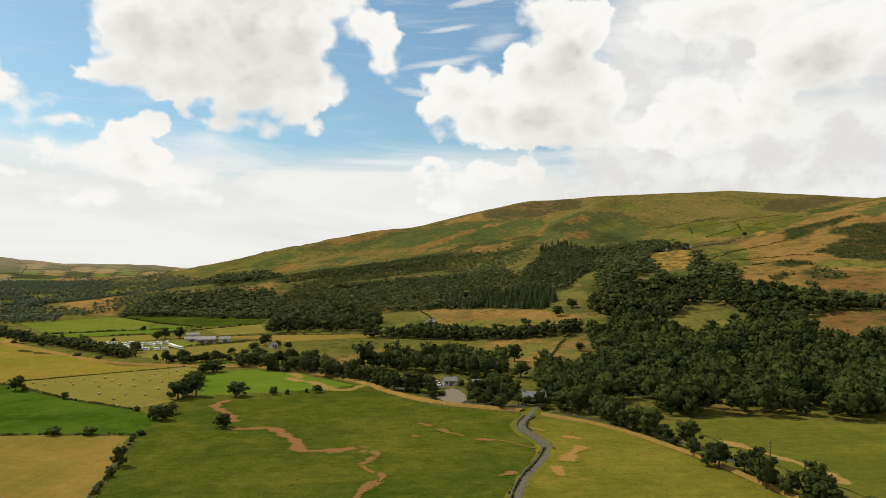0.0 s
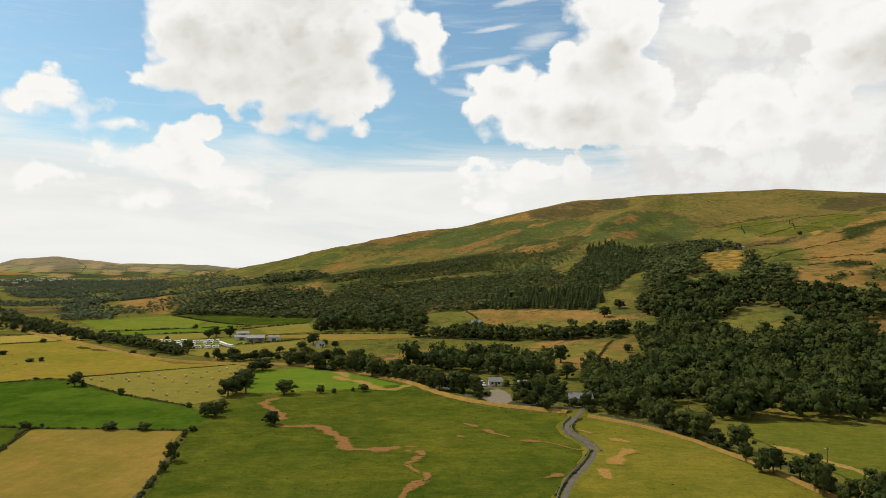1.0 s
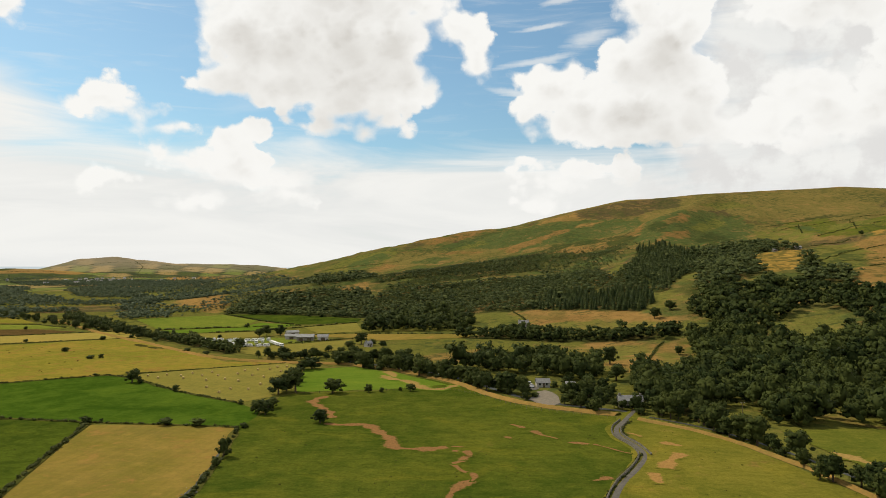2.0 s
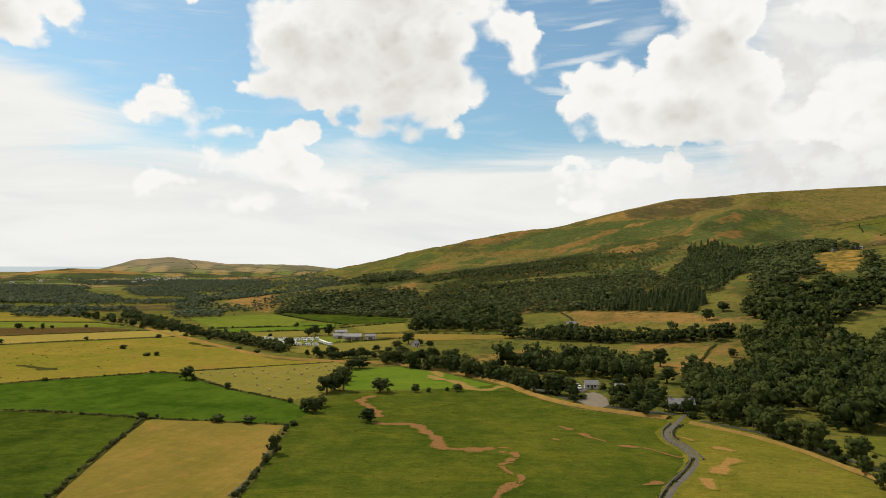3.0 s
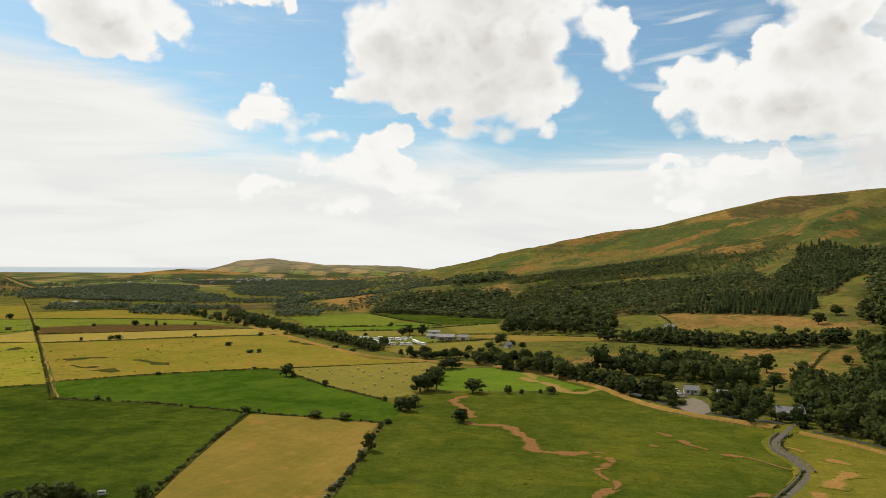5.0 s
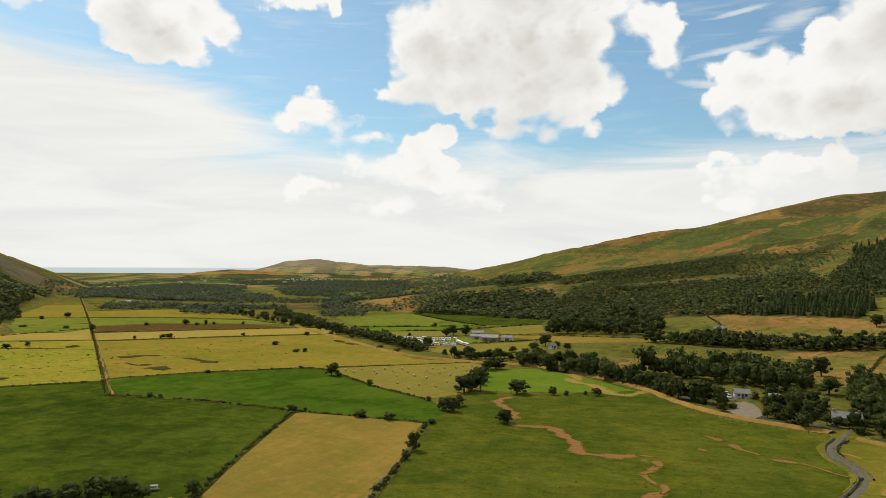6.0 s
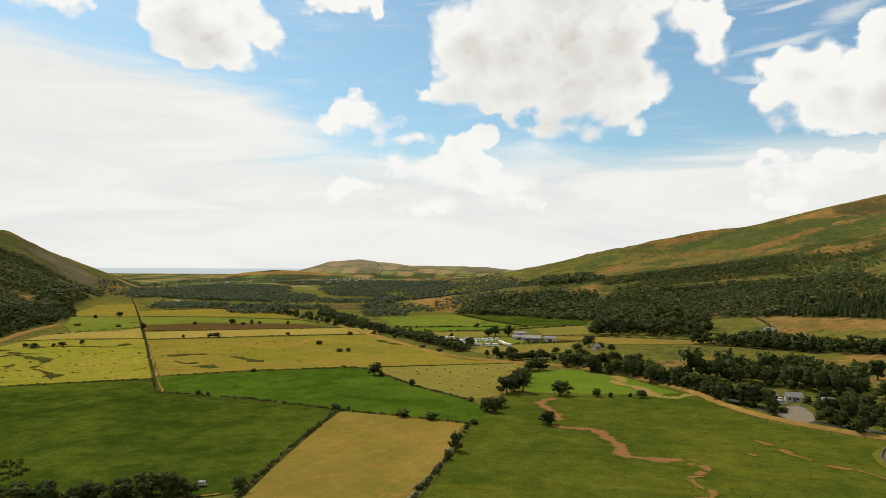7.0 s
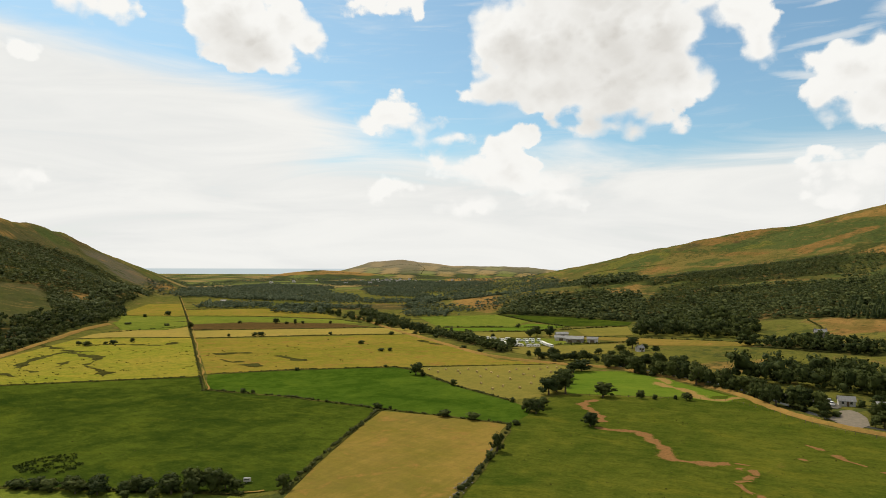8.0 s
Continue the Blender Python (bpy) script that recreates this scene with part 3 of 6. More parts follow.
cover("heath", ((118, 2087), (119, 2261), (210, 2271), (306, 2314), (408, 2369), (457, 2329), (406, 2115), (348, 2122), (270, 2043), (188, 2034)))
cover("heath", ((869, 1943), (987, 2112), (1171, 2237), (1256, 2200), (1137, 2079), (915, 1864)))
cover("gorse", ((958, 1904), (766, 1342), (820, 1324), (727, 1291), (642, 1246)))
cover("moor", ((726, 2043), (841, 2084), (872, 2004), (743, 1958)))
cover("olive", ((438, 1993), (568, 2186), (608, 2084), (508, 2016)))
cover("fern", ((-271, 1846), (-223, 1943), (-138, 2063), (26, 2092), (140, 2046), (282, 2014), (268, 1717), (213, 1608), (131, 1720), (22, 1692), (-56, 1613)))
cover("rust", ((-56, 1613), (8, 1749), (84, 1878), (90, 1953), (9, 1833), (-88, 1722)))
cover("dry", ((121, 1994), (185, 2003), (150, 1961), (102, 1946)))
cover("olive", ((-216, 1883), (-144, 1927), (-122, 1827), (-176, 1783)))
cover("rust", ((130, 1695), (210, 1589), (291, 1941), (259, 1628), (215, 1516), (138, 1498)))
cover("fern", ((189, 1387), (256, 1725), (345, 2005), (379, 1858), (461, 1956), (493, 1896), (515, 1766), (333, 1174), (264, 1293), (205, 1315)))
cover("rust", ((281, 1649), (355, 1813), (383, 1807), (284, 1578)))
cover("rust", ((216, 1317), (248, 1443), (324, 1576), (308, 1474)))
cover("heath", ((444, 1934), (505, 2007), (499, 1909), (466, 1913)))
cover("olive", ((330, 1617), (440, 1865), (473, 1842), (421, 1725), (342, 1612)))
cover("gorse", ((233, 1573), (266, 1659), (282, 1567), (250, 1451)))
cover("gorse", ((300, 1418), (386, 1663), (414, 1645), (310, 1095), (283, 1126)))
cover("gorse", ((-4, 1334), (35, 1671), (116, 1701), (200, 1610), (205, 1463), (139, 1287), (66, 1264)))
cover("fern", ((34, 1169), (78, 1281), (118, 1278), (149, 1280), (109, 1178), (53, 1011)))
cover("dry", ((19, 1483), (71, 1595), (144, 1498), (141, 1426), (73, 1395)))
cover("heath", ((61, 895), (93, 1097), (153, 1194), (118, 924), (91, 837)))
cover("olive", ((78, 970), (138, 1188), (139, 1089), (101, 899)))
cover("moor", ((337, 1155), (509, 1756), (563, 1784), (380, 1134), (339, 1103)))
cover("olive", ((496, 1702), (601, 1772), (399, 1086), (362, 1091), (348, 1161)))
cover("green", ((593, 1788), (695, 1832), (664, 1352), (608, 1191), (531, 1108), (410, 1081), (431, 1214)))
cover("olive", ((642, 1710), (606, 1392), (537, 1211), (460, 1189)))
cover("gorse", ((583, 1804), (698, 1860), (786, 1840), (734, 1819), (663, 1824)))
cover("fern", ((608, 1770), (623, 1714), (420, 1132), (516, 1469)))
cover("heath", ((360, 1060), (441, 1072), (452, 1048), (414, 1027), (359, 1010)))
cover("hay", ((284, 995), (356, 1012), (293, 834), (247, 824)))
cover("dry", ((346, 954), (455, 1047), (557, 1134), (627, 1200), (733, 1284), (912, 1336), (412, 605), (335, 662), (281, 698), (365, 840), (413, 967)))
cover("olive", ((295, 839), (366, 1007), (422, 1027), (402, 917), (336, 788), (295, 763)))
cover("hay", ((453, 1057), (485, 1096), (531, 1142), (490, 1086)))
cover("gorse", ((521, 1091), (492, 1010), (507, 1001), (560, 1052), (608, 1077), (649, 1102), (618, 1115), (584, 1117)))
cover("gorse", ((448, 858), (447, 784), (492, 722), (720, 1055), (630, 1038), (577, 1039), (546, 1001), (556, 971), (479, 888)))
cover("fern", ((660, 1156), (789, 1275), (916, 1342), (793, 1161), (650, 1072)))
cover("rust", ((605, 1052), (630, 1060), (767, 1124), (715, 1047), (625, 1031)))
cover("olive", ((425, 801), (495, 726), (473, 693), (404, 761)))
cover("bare", ((358, 731), (418, 733), (459, 674), (402, 590), (340, 650)))
cover("gorse", ((369, 788), (398, 810), (408, 800), (402, 770), (378, 771)))
cover("gorse", ((367, 720), (398, 762), (407, 734), (393, 694), (361, 681)))
cover("gorse", ((330, 705), (353, 743), (370, 758), (343, 712)))
cover("heath", ((-354, 1860), (-347, 1987), (-298, 1975), (-307, 1889), (-335, 1813)))
cover("rust", ((-340, 1995), (-263, 2011), (-205, 2076), (-140, 2095), (-224, 1956), (-286, 1902)))
cover("olive", ((-506, 1656), (-519, 1840), (-426, 1886), (-350, 1801), (-375, 1661), (-413, 1556), (-459, 1544)))
cover("fern", ((-468, 1708), (-417, 1842), (-359, 1776), (-380, 1683), (-412, 1573)))
cover("moor", ((-354, 1783), (-240, 1838), (-88, 1722), (-50, 1613), (-107, 1606), (-234, 1596), (-314, 1494), (-364, 1504), (-375, 1661)))
cover("rust", ((-374, 1573), (-351, 1668), (-308, 1587), (-338, 1496)))
cover("rust", ((-267, 1819), (-115, 1713), (-141, 1702), (-227, 1736)))
cover("fern", ((-288, 1617), (-246, 1681), (-189, 1646), (-229, 1564)))
# this gorse band also paints in the cloud shadow across the hillside
cover("gorse", ((-344, 1421), (-261, 1463), (-195, 1496), (-112, 1502), (21, 1611), (28, 1329), (-80, 1198), (-149, 1140), (-241, 1066)))
cover("olive", ((156, 510), (194, 593), (221, 629), (245, 608), (212, 528)))
cover("bare", ((245, 501), (274, 537), (306, 554), (360, 529), (296, 436), (272, 466)))
cover("olive", ((160, 888), (193, 945), (214, 934), (191, 849), (156, 827)))
cover("olive", ((205, 754), (231, 793), (257, 795), (237, 752)))
# dark covers of the steep hill, with its cloud shade put into their colour
cover("slope", ((-1073, 456), (-1291, 720), (-1385, 837), (-1483, 1013), (-1479, 1082), (-1361, 1090), (-1351, 1113), (-1141, 896), (-793, 544), (-627, 381), (-566, 243)))
cover("fern", ((-1363, 824), (-1476, 942), (-1340, 891), (-1304, 844), (-1313, 816)))
cover("dry", ((-1115, 574), (-1256, 700), (-1275, 745), (-1210, 675), (-1079, 555)))
cover("scree", ((-1332, 898), (-1465, 1021), (-1443, 1063), (-1329, 1060), (-1315, 1076), (-1186, 918), (-1236, 905), (-1316, 924)))
cover("heath", ((-1421, 894), (-1513, 1033), (-1488, 1037), (-1408, 949), (-1361, 869)))
cover("olive", ((-1185, 816), (-1197, 841), (-1151, 849), (-983, 736), (-1144, 833)))
cover("sward", ((-746, 319), (-864, 483), (-883, 521), (-832, 523), (-684, 439), (-641, 390), (-632, 271)))
cover("dry", ((-882, 588), (-888, 609), (-858, 590), (-859, 579)))
cover("dry", ((-930, 713), (-1145, 901), (-1128, 895), (-929, 720)))
cover("dry", ((-1217, 971), (-1359, 1144), (-1341, 1148), (-1209, 990)))
cover("olive", ((-654, 434), (-776, 532), (-830, 605), (-757, 549), (-655, 450)))
cover("olive", ((34, 499), (50, 544), (75, 549), (80, 525), (59, 474), (38, 446)))
cover("olive", ((73, 447), (87, 506), (103, 518), (91, 448)))
cover("rust", ((63, 544), (84, 550), (99, 536), (86, 523)))
cover("rust", ((-2, 682), (31, 695), (62, 675), (45, 655), (9, 657)))
cover("bracken", ((69, 555), (95, 552), (105, 538), (84, 537)))
cover("dry", ((-2560, 2560), (-2300, 2900), (-1990, 2990), (-1960, 2830), (-2200, 2640)))
cover("gorse", ((-2290, 2690), (-2260, 2760), (-2190, 2790), (-2200, 2710)))
LITTER, woods = [], [0]
COLOURS = {"olive": (0.122, 0.120, 0.026), "dry": (0.240, 0.140, 0.044), "bare": (0.150, 0.082, 0.028), "hay": (0.300, 0.180, 0.040), "green": (0.085, 0.098, 0.014),
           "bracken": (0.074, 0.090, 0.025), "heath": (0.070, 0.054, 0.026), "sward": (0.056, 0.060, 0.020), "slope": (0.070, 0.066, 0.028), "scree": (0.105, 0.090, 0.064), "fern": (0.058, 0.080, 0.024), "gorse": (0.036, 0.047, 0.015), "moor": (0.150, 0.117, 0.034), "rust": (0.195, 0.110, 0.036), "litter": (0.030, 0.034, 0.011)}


def wander(x, y, size, seed):
    """Soft pseudo noise between -1 and 1."""
    s = 6.2832 / size
    return (np.sin(x * s + 1.7 * np.sin(y * s * 0.7 + seed) + seed) * np.sin(y * s * 1.1 + 1.3 * np.sin(x * s * 0.8 + 2 * seed))
            + 0.6 * np.sin((x + y) * s * 1.9 + 2.1 * seed) * np.sin((x - y) * s * 2.3 + seed)) / 1.4


def ground_material():
    m, k = material("hill_grass")
    at = k.add("ShaderNodeNewGeometry").outputs["Position"]
    laid = k.add("ShaderNodeAttribute", attribute_name="cover")
    base, wild = laid.outputs["Color"], laid.outputs["Alpha"]
    flow = k.stretch(at, (1.0, 0.55, 0.3))
    broad, mid, fine = k.noise(flow, 0.011, 7.0, 0.68, 1.2), k.noise(flow, 0.04, 7.0, 0.72, 0.9), k.noise(at, 0.3, 5.0, 0.7)
    green = k.step(k.math("ADD", k.math("MULTIPLY", broad, 0.5), k.math("MULTIPLY", mid, 0.5)), 0.47, 0.58)
    colour = k.mix(k.math("MULTIPLY", k.math("MULTIPLY", green, 0.42), wild), base, rgb(0.058, 0.071, 0.016))
    dry = k.step(k.math("ADD", k.math("MULTIPLY", mid, 0.6), k.math("MULTIPLY", fine, 0.4)), 0.53, 0.62)
    colour = k.mix(k.math("MULTIPLY", k.math("MULTIPLY", dry, 0.38), wild), colour, rgb(0.184, 0.116, 0.041))
    tuft = k.step(k.math("ADD", k.math("MULTIPLY", fine, 0.5), k.math("MULTIPLY", k.noise(at, 0.11, 5.0, 0.7, 0.5), 0.5)), 0.54, 0.36)
    colour = k.mix(k.math("MULTIPLY", k.math("MULTIPLY", tuft, 0.42), wild), colour, rgb(0.034, 0.037, 0.011))
    bush = k.noise(k.stretch(at, (1, 0.8, 0.4)), 0.09, 4.0, 0.6, 0.4)
    drift = k.noise(flow, 0.006, 5.0, 0.6, 0.8)
    bushes = k.step(k.math("ADD", k.math("MULTIPLY", bush, 0.7), k.math("MULTIPLY", drift, 0.5)), 0.635, 0.70)
    colour = k.mix(k.math("MULTIPLY", k.math("MULTIPLY", bushes, 0.62), wild), colour, rgb(0.036, 0.050, 0.016))
    bleach = k.step(k.math("SUBTRACT", k.math("MULTIPLY", k.noise(flow, 0.028, 6.0, 0.7, 1.4), 1.2), k.math("MULTIPLY", drift, 0.4)), 0.47, 0.56)
    colour = k.mix(k.math("MULTIPLY", k.math("MULTIPLY", bleach, 0.42), wild), colour, rgb(0.215, 0.130, 0.046))
    finish(k, colour, 0.9, k.math("ADD", k.math("MULTIPLY", fine, 0.6), k.math("ADD", k.math("MULTIPLY", mid, 3.0), k.math("MULTIPLY", broad, 6.0))), 1.0, gloss=0.0, depth=1.2)
    return m


def build_ground():
    xs, ys = spread(-860, 860, 7.5, 4700, 1.02, 1.012), spread(120, 1180, 8.0, 4750, 1.0065, 1.25)
    gx, gy = np.meshgrid(xs, ys)
    gz = height(gx, gy)
    col = np.zeros((*gx.shape, 4), np.float32)
    col[..., :3], col[..., 3] = (0.112, 0.109, 0.022), 1
    w = wander(gx, gy, 420, 0.4)[..., None]
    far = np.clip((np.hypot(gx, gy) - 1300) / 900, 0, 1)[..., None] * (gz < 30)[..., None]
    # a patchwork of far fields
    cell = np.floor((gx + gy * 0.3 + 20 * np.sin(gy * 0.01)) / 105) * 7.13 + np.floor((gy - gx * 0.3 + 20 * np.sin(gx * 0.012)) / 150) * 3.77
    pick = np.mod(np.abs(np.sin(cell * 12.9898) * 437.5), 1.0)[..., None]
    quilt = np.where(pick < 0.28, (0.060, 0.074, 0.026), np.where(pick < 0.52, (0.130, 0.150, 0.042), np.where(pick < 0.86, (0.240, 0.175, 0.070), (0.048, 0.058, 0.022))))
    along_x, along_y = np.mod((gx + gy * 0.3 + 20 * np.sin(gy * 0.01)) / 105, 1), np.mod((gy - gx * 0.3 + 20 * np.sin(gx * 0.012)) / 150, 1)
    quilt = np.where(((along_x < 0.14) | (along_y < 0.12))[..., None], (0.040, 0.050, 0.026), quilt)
    high = np.clip((gz - 40) / 110, 0, 1)[..., None]
    moor = np.array((0.138, 0.104, 0.032)) * (1 + 0.12 * w)
    hill = np.array((0.092, 0.088, 0.025)) * (1 + 0.25 * w)
    slope = np.clip(gz / 12, 0, 1)[..., None]
    rgbs = col[..., :3] * (1 - slope) + (hill * (1 - high) + moor * high) * slope
    rgbs = rgbs * (1 - far) + quilt * far
    # bracken, dry turf and heather in drifts over the open hills
    drift = wander(gx, gy * 0.7, 150, 1.1) + 0.55 * wander(gx, gy, 47, 2.7)
    turf = wander(gx, gy * 0.6, 210, 3.3) + 0.6 * wander(gx, gy, 61, 0.3)
    open_hill = (gz > 14) & (gy < 2600)
    rgbs = np.where((open_hill & (drift > 0.30) & (gz < 230))[..., None], np.array((0.072, 0.088, 0.024)), rgbs)
    rgbs = np.where((open_hill & (turf > 0.52))[..., None], np.array((0.185, 0.122, 0.040)), rgbs)
    rgbs = np.where((open_hill & (turf < -0.75) & (gz > 120))[..., None], np.array((0.085, 0.058, 0.024)), rgbs)
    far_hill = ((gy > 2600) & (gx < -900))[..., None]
    # far hills get a pale greyed colour that stands in for haze
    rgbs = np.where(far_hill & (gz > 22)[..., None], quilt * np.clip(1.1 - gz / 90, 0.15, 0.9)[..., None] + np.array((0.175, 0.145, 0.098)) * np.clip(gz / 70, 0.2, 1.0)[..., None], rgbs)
    jx, jy = gx + 7 * wander(gx, gy, 60, 2.0) + 4 * wander(gx, gy, 23, 5.0), gy + 9 * wander(gx, gy, 55, 3.0) + 4 * wander(gx, gy, 21, 1.0)
    for kind, ring in COVERS:
        here = inside(jx, jy, ring)
        share = (0.86 + 0.22 * wander(gx, gy, 37, len(ring)) + 0.12 * wander(gx, gy, 90, 2.0))[..., None].clip(0.4, 1)
        rgbs = np.where(here[..., None], rgbs * (1 - share) + np.array(COLOURS[kind]) * share, rgbs)
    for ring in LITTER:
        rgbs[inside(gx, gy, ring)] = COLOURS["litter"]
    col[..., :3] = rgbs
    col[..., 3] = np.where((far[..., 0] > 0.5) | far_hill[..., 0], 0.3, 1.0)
    n = len(xs)
    i = (np.arange(len(ys) - 1)[:, None] * n + np.arange(n - 1)).ravel()
    faces = np.stack([i, i + 1, i + n + 1, i + n], 1)
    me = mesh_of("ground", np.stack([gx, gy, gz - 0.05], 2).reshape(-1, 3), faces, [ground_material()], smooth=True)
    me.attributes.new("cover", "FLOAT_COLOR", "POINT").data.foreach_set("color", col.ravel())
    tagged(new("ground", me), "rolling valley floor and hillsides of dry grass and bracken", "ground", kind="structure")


layer = [0.03]


def field(name, mat, ring, label):
    """A field: a sheet of grass over the ground."""
    layer[0] += 0.006
    bm = bmesh.new()
    face = bm.faces.new([bm.verts.new((x, y, float(height(x, y)) + layer[0])) for x, y in ring])
    if face.normal.z < 0 or sum((bx - ax) * (by + ay) for (ax, ay), (bx, by) in zip(ring, (*ring[1:], ring[0]))) > 0:
        bmesh.ops.reverse_faces(bm, faces=[face])
    bmesh.ops.triangulate(bm, faces=bm.faces[:])
    tagged(part(name, bm, mat, None), label, "field", kind="structure")


# ---- trees ----
def ball(rng, centre, radius, rough=0.25):
    """A small lumpy mass: 12 corners, 20 faces."""
    g = (1 + 5 ** 0.5) / 2
    v = np.array([(-1, g, 0), (1, g, 0), (-1, -g, 0), (1, -g, 0), (0, -1, g), (0, 1, g), (0, -1, -g), (0, 1, -g), (g, 0, -1), (g, 0, 1), (-g, 0, -1), (-g, 0, 1)]) / 1.902
    f = np.array([(0, 11, 5), (0, 5, 1), (0, 1, 7), (0, 7, 10), (0, 10, 11), (1, 5, 9), (5, 11, 4), (11, 10, 2), (10, 7, 6), (7, 1, 8),
                  (3, 9, 4), (3, 4, 2), (3, 2, 6), (3, 6, 8), (3, 8, 9), (4, 9, 5), (2, 4, 11), (6, 2, 10), (8, 6, 7), (9, 8, 1)])
    return centre + v * radius * (1 + rough * rng.normal(size=(12, 1))), f


def lump(rng, centre, radius, rough=0.25):
    """A simple dome for far trees: 11 corners, 15 faces."""
    t = np.arange(5) * 1.2566 + rng.uniform(0, 1.2)
    low = np.stack([np.cos(t), np.sin(t), np.full(5, -0.35)], 1)
    high = np.stack([np.cos(t + 0.6) * 0.72, np.sin(t + 0.6) * 0.72, np.full(5, 0.52)], 1)
    v = np.concatenate([low, high, [(0, 0, 0.84)]])
    i = np.arange(5)
    j = (i + 1) % 5
    f = np.concatenate([np.stack([i, j, i + 5], 1), np.stack([j, j + 5, i + 5], 1), np.stack([i + 5, j + 5, np.full(5, 10)], 1)])
    return centre + v * radius * 1.1 * (1 + rough * rng.normal(size=(11, 1))), f


def sprays(rng, centre, radius, count, size):
    """Small bent leaf sprays on the outside of a mass: two triangles each."""
    d = rng.normal(size=(count, 3))
    d[:, 2] = np.where(d[:, 2] < -0.5, -d[:, 2], d[:, 2])
    d /= np.linalg.norm(d, axis=1, keepdims=True)
    p = centre + d * radius * rng.uniform(0.78, 1.22, (count, 1))
    n = d + 0.42 * rng.normal(size=(count, 3))
    n /= np.linalg.norm(n, axis=1, keepdims=True)
    u = np.cross(n, rng.normal(size=(count, 3)))
    u /= np.linalg.norm(u, axis=1, keepdims=True) + 1e-9
    w = np.cross(n, u)
    s = size * rng.uniform(0.6, 1.4, (count, 1))
    v = np.stack([p + u * s, p + w * s * 0.8 + n * s * 0.25, p - u * s * 0.9, p - w * s * 0.8 + n * s * 0.2], 1).reshape(-1, 3)
    i = np.arange(count)[:, None] * 4
    return v, np.concatenate([i + (0, 1, 2), i + (0, 2, 3)])


def gather(pieces):
    vs, fs, base = [], [], 0
    for v, f in pieces:
        vs.append(v), fs.append(f + base)
        base += len(v)
    return np.concatenate(vs), np.concatenate(fs)


def unit(v):
    return v / (np.linalg.norm(v, axis=1, keepdims=True) + 1e-9)


def crown(seed, masses, leaf_count, leaf_size, low=0.16, spread_out=0.5):
    """A crown one metre high and one wide: lumps with leaf sprays round them, uneven and with gaps. Leaves face outwards."""
    rng = np.random.default_rng(seed)
    pieces, facing = [], []
    lean = rng.normal(size=2) * 0.05
    mass = ball if masses > 5 else lump
    if masses > 9:
        c = np.array((lean[0] * 0.5, lean[1] * 0.5, 0.5 + low * 0.3))
        for v, f in (ball(rng, c, np.array((0.29, 0.29, 0.30)) * spread_out * 1.9, 0.1), sprays(rng, c, np.array((0.37, 0.37, 0.38)) * spread_out * 1.9, leaf_count * 3, leaf_size * 1.1)):
            pieces.append((v, f))
            facing.append(unit(unit(v - c) + 0.3 * rng.normal(size=v.shape)))
    for i in range(masses):
        a = i * 2.4 + rng.uniform(-0.5, 0.5)
        h = rng.uniform(low + 0.13, 0.84)
        reach = spread_out * math.sqrt(max(0.06, 1 - ((h - 0.42) / 0.52) ** 2)) * rng.uniform(0.35, 0.95)
        r = rng.uniform(0.12, 0.22) * (1.45 if masses < 6 else 1.0 if masses < 12 else 0.74 if masses < 30 else 0.64)
        c = np.array((math.cos(a) * reach * (1 - r) + lean[0] * h, math.sin(a) * reach * (1 - r) + lean[1] * h, min(h, 1 - r * 0.9)))
        for v, f in (mass(rng, c, r * np.array((0.9, 0.9, 0.70)), 0.2), sprays(rng, c, r * np.array((1.05, 1.05, 0.8)), leaf_count, leaf_size)):
            pieces.append((v, f))
            facing.append(unit(0.42 * unit(v - c) + 0.80 * unit(v - np.array((0, 0, 0.30))) + 0.42 * rng.normal(size=v.shape)))
    return *gather(pieces), np.concatenate(facing)


def fir(seed, tiers, leaf_count):
    """A narrow conifer one metre high and one wide."""
    rng = np.random.default_rng(seed)
    pieces = []
    for i in range(tiers):
        h = 0.12 + 0.86 * i / tiers
        r = 0.46 * (1 - h) ** 0.8 + 0.03
        n = 7
        a = np.arange(n) / n * 6.283 + rng.uniform(0, 6)
        rim = np.stack([np.cos(a) * r * rng.uniform(0.65, 1.15, n), np.sin(a) * r * rng.uniform(0.65, 1.15, n), h - 0.05 + rng.normal(size=n) * 0.02], 1)
        v = np.concatenate([rim, [(0, 0, min(1.0, h + 0.9 / tiers * 1.3))]])
        pieces.append((v, np.array([(j, (j + 1) % n, n) for j in range(n)])))
        pieces.append(sprays(rng, np.array((0, 0, h)), np.array((r, r, 0.05)), leaf_count, 0.07))
    v, f = gather(pieces)
    return v, f, unit(unit(v * (1, 1, 0)) + np.array((0, 0, 0.45)) + 0.25 * rng.normal(size=v.shape))


def limb(a, b, ra, rb, sides=6):
    a, b = np.array(a, float), np.array(b, float)
    d = (b - a) / np.linalg.norm(b - a)
    u = np.cross(d, (0.3, 0.9, 0.1))
    u /= np.linalg.norm(u)
    w = np.cross(d, u)
    t = np.arange(sides) / sides * 6.2832
    ring = np.cos(t)[:, None] * u + np.sin(t)[:, None] * w
    v = np.concatenate([a + ring * ra, b + ring * rb])
    i = np.arange(sides)
    f = np.concatenate([np.stack([i, (i + 1) % sides, i + sides], 1), np.stack([(i + 1) % sides, (i + 1) % sides + sides, i + sides], 1)])
    return v, f


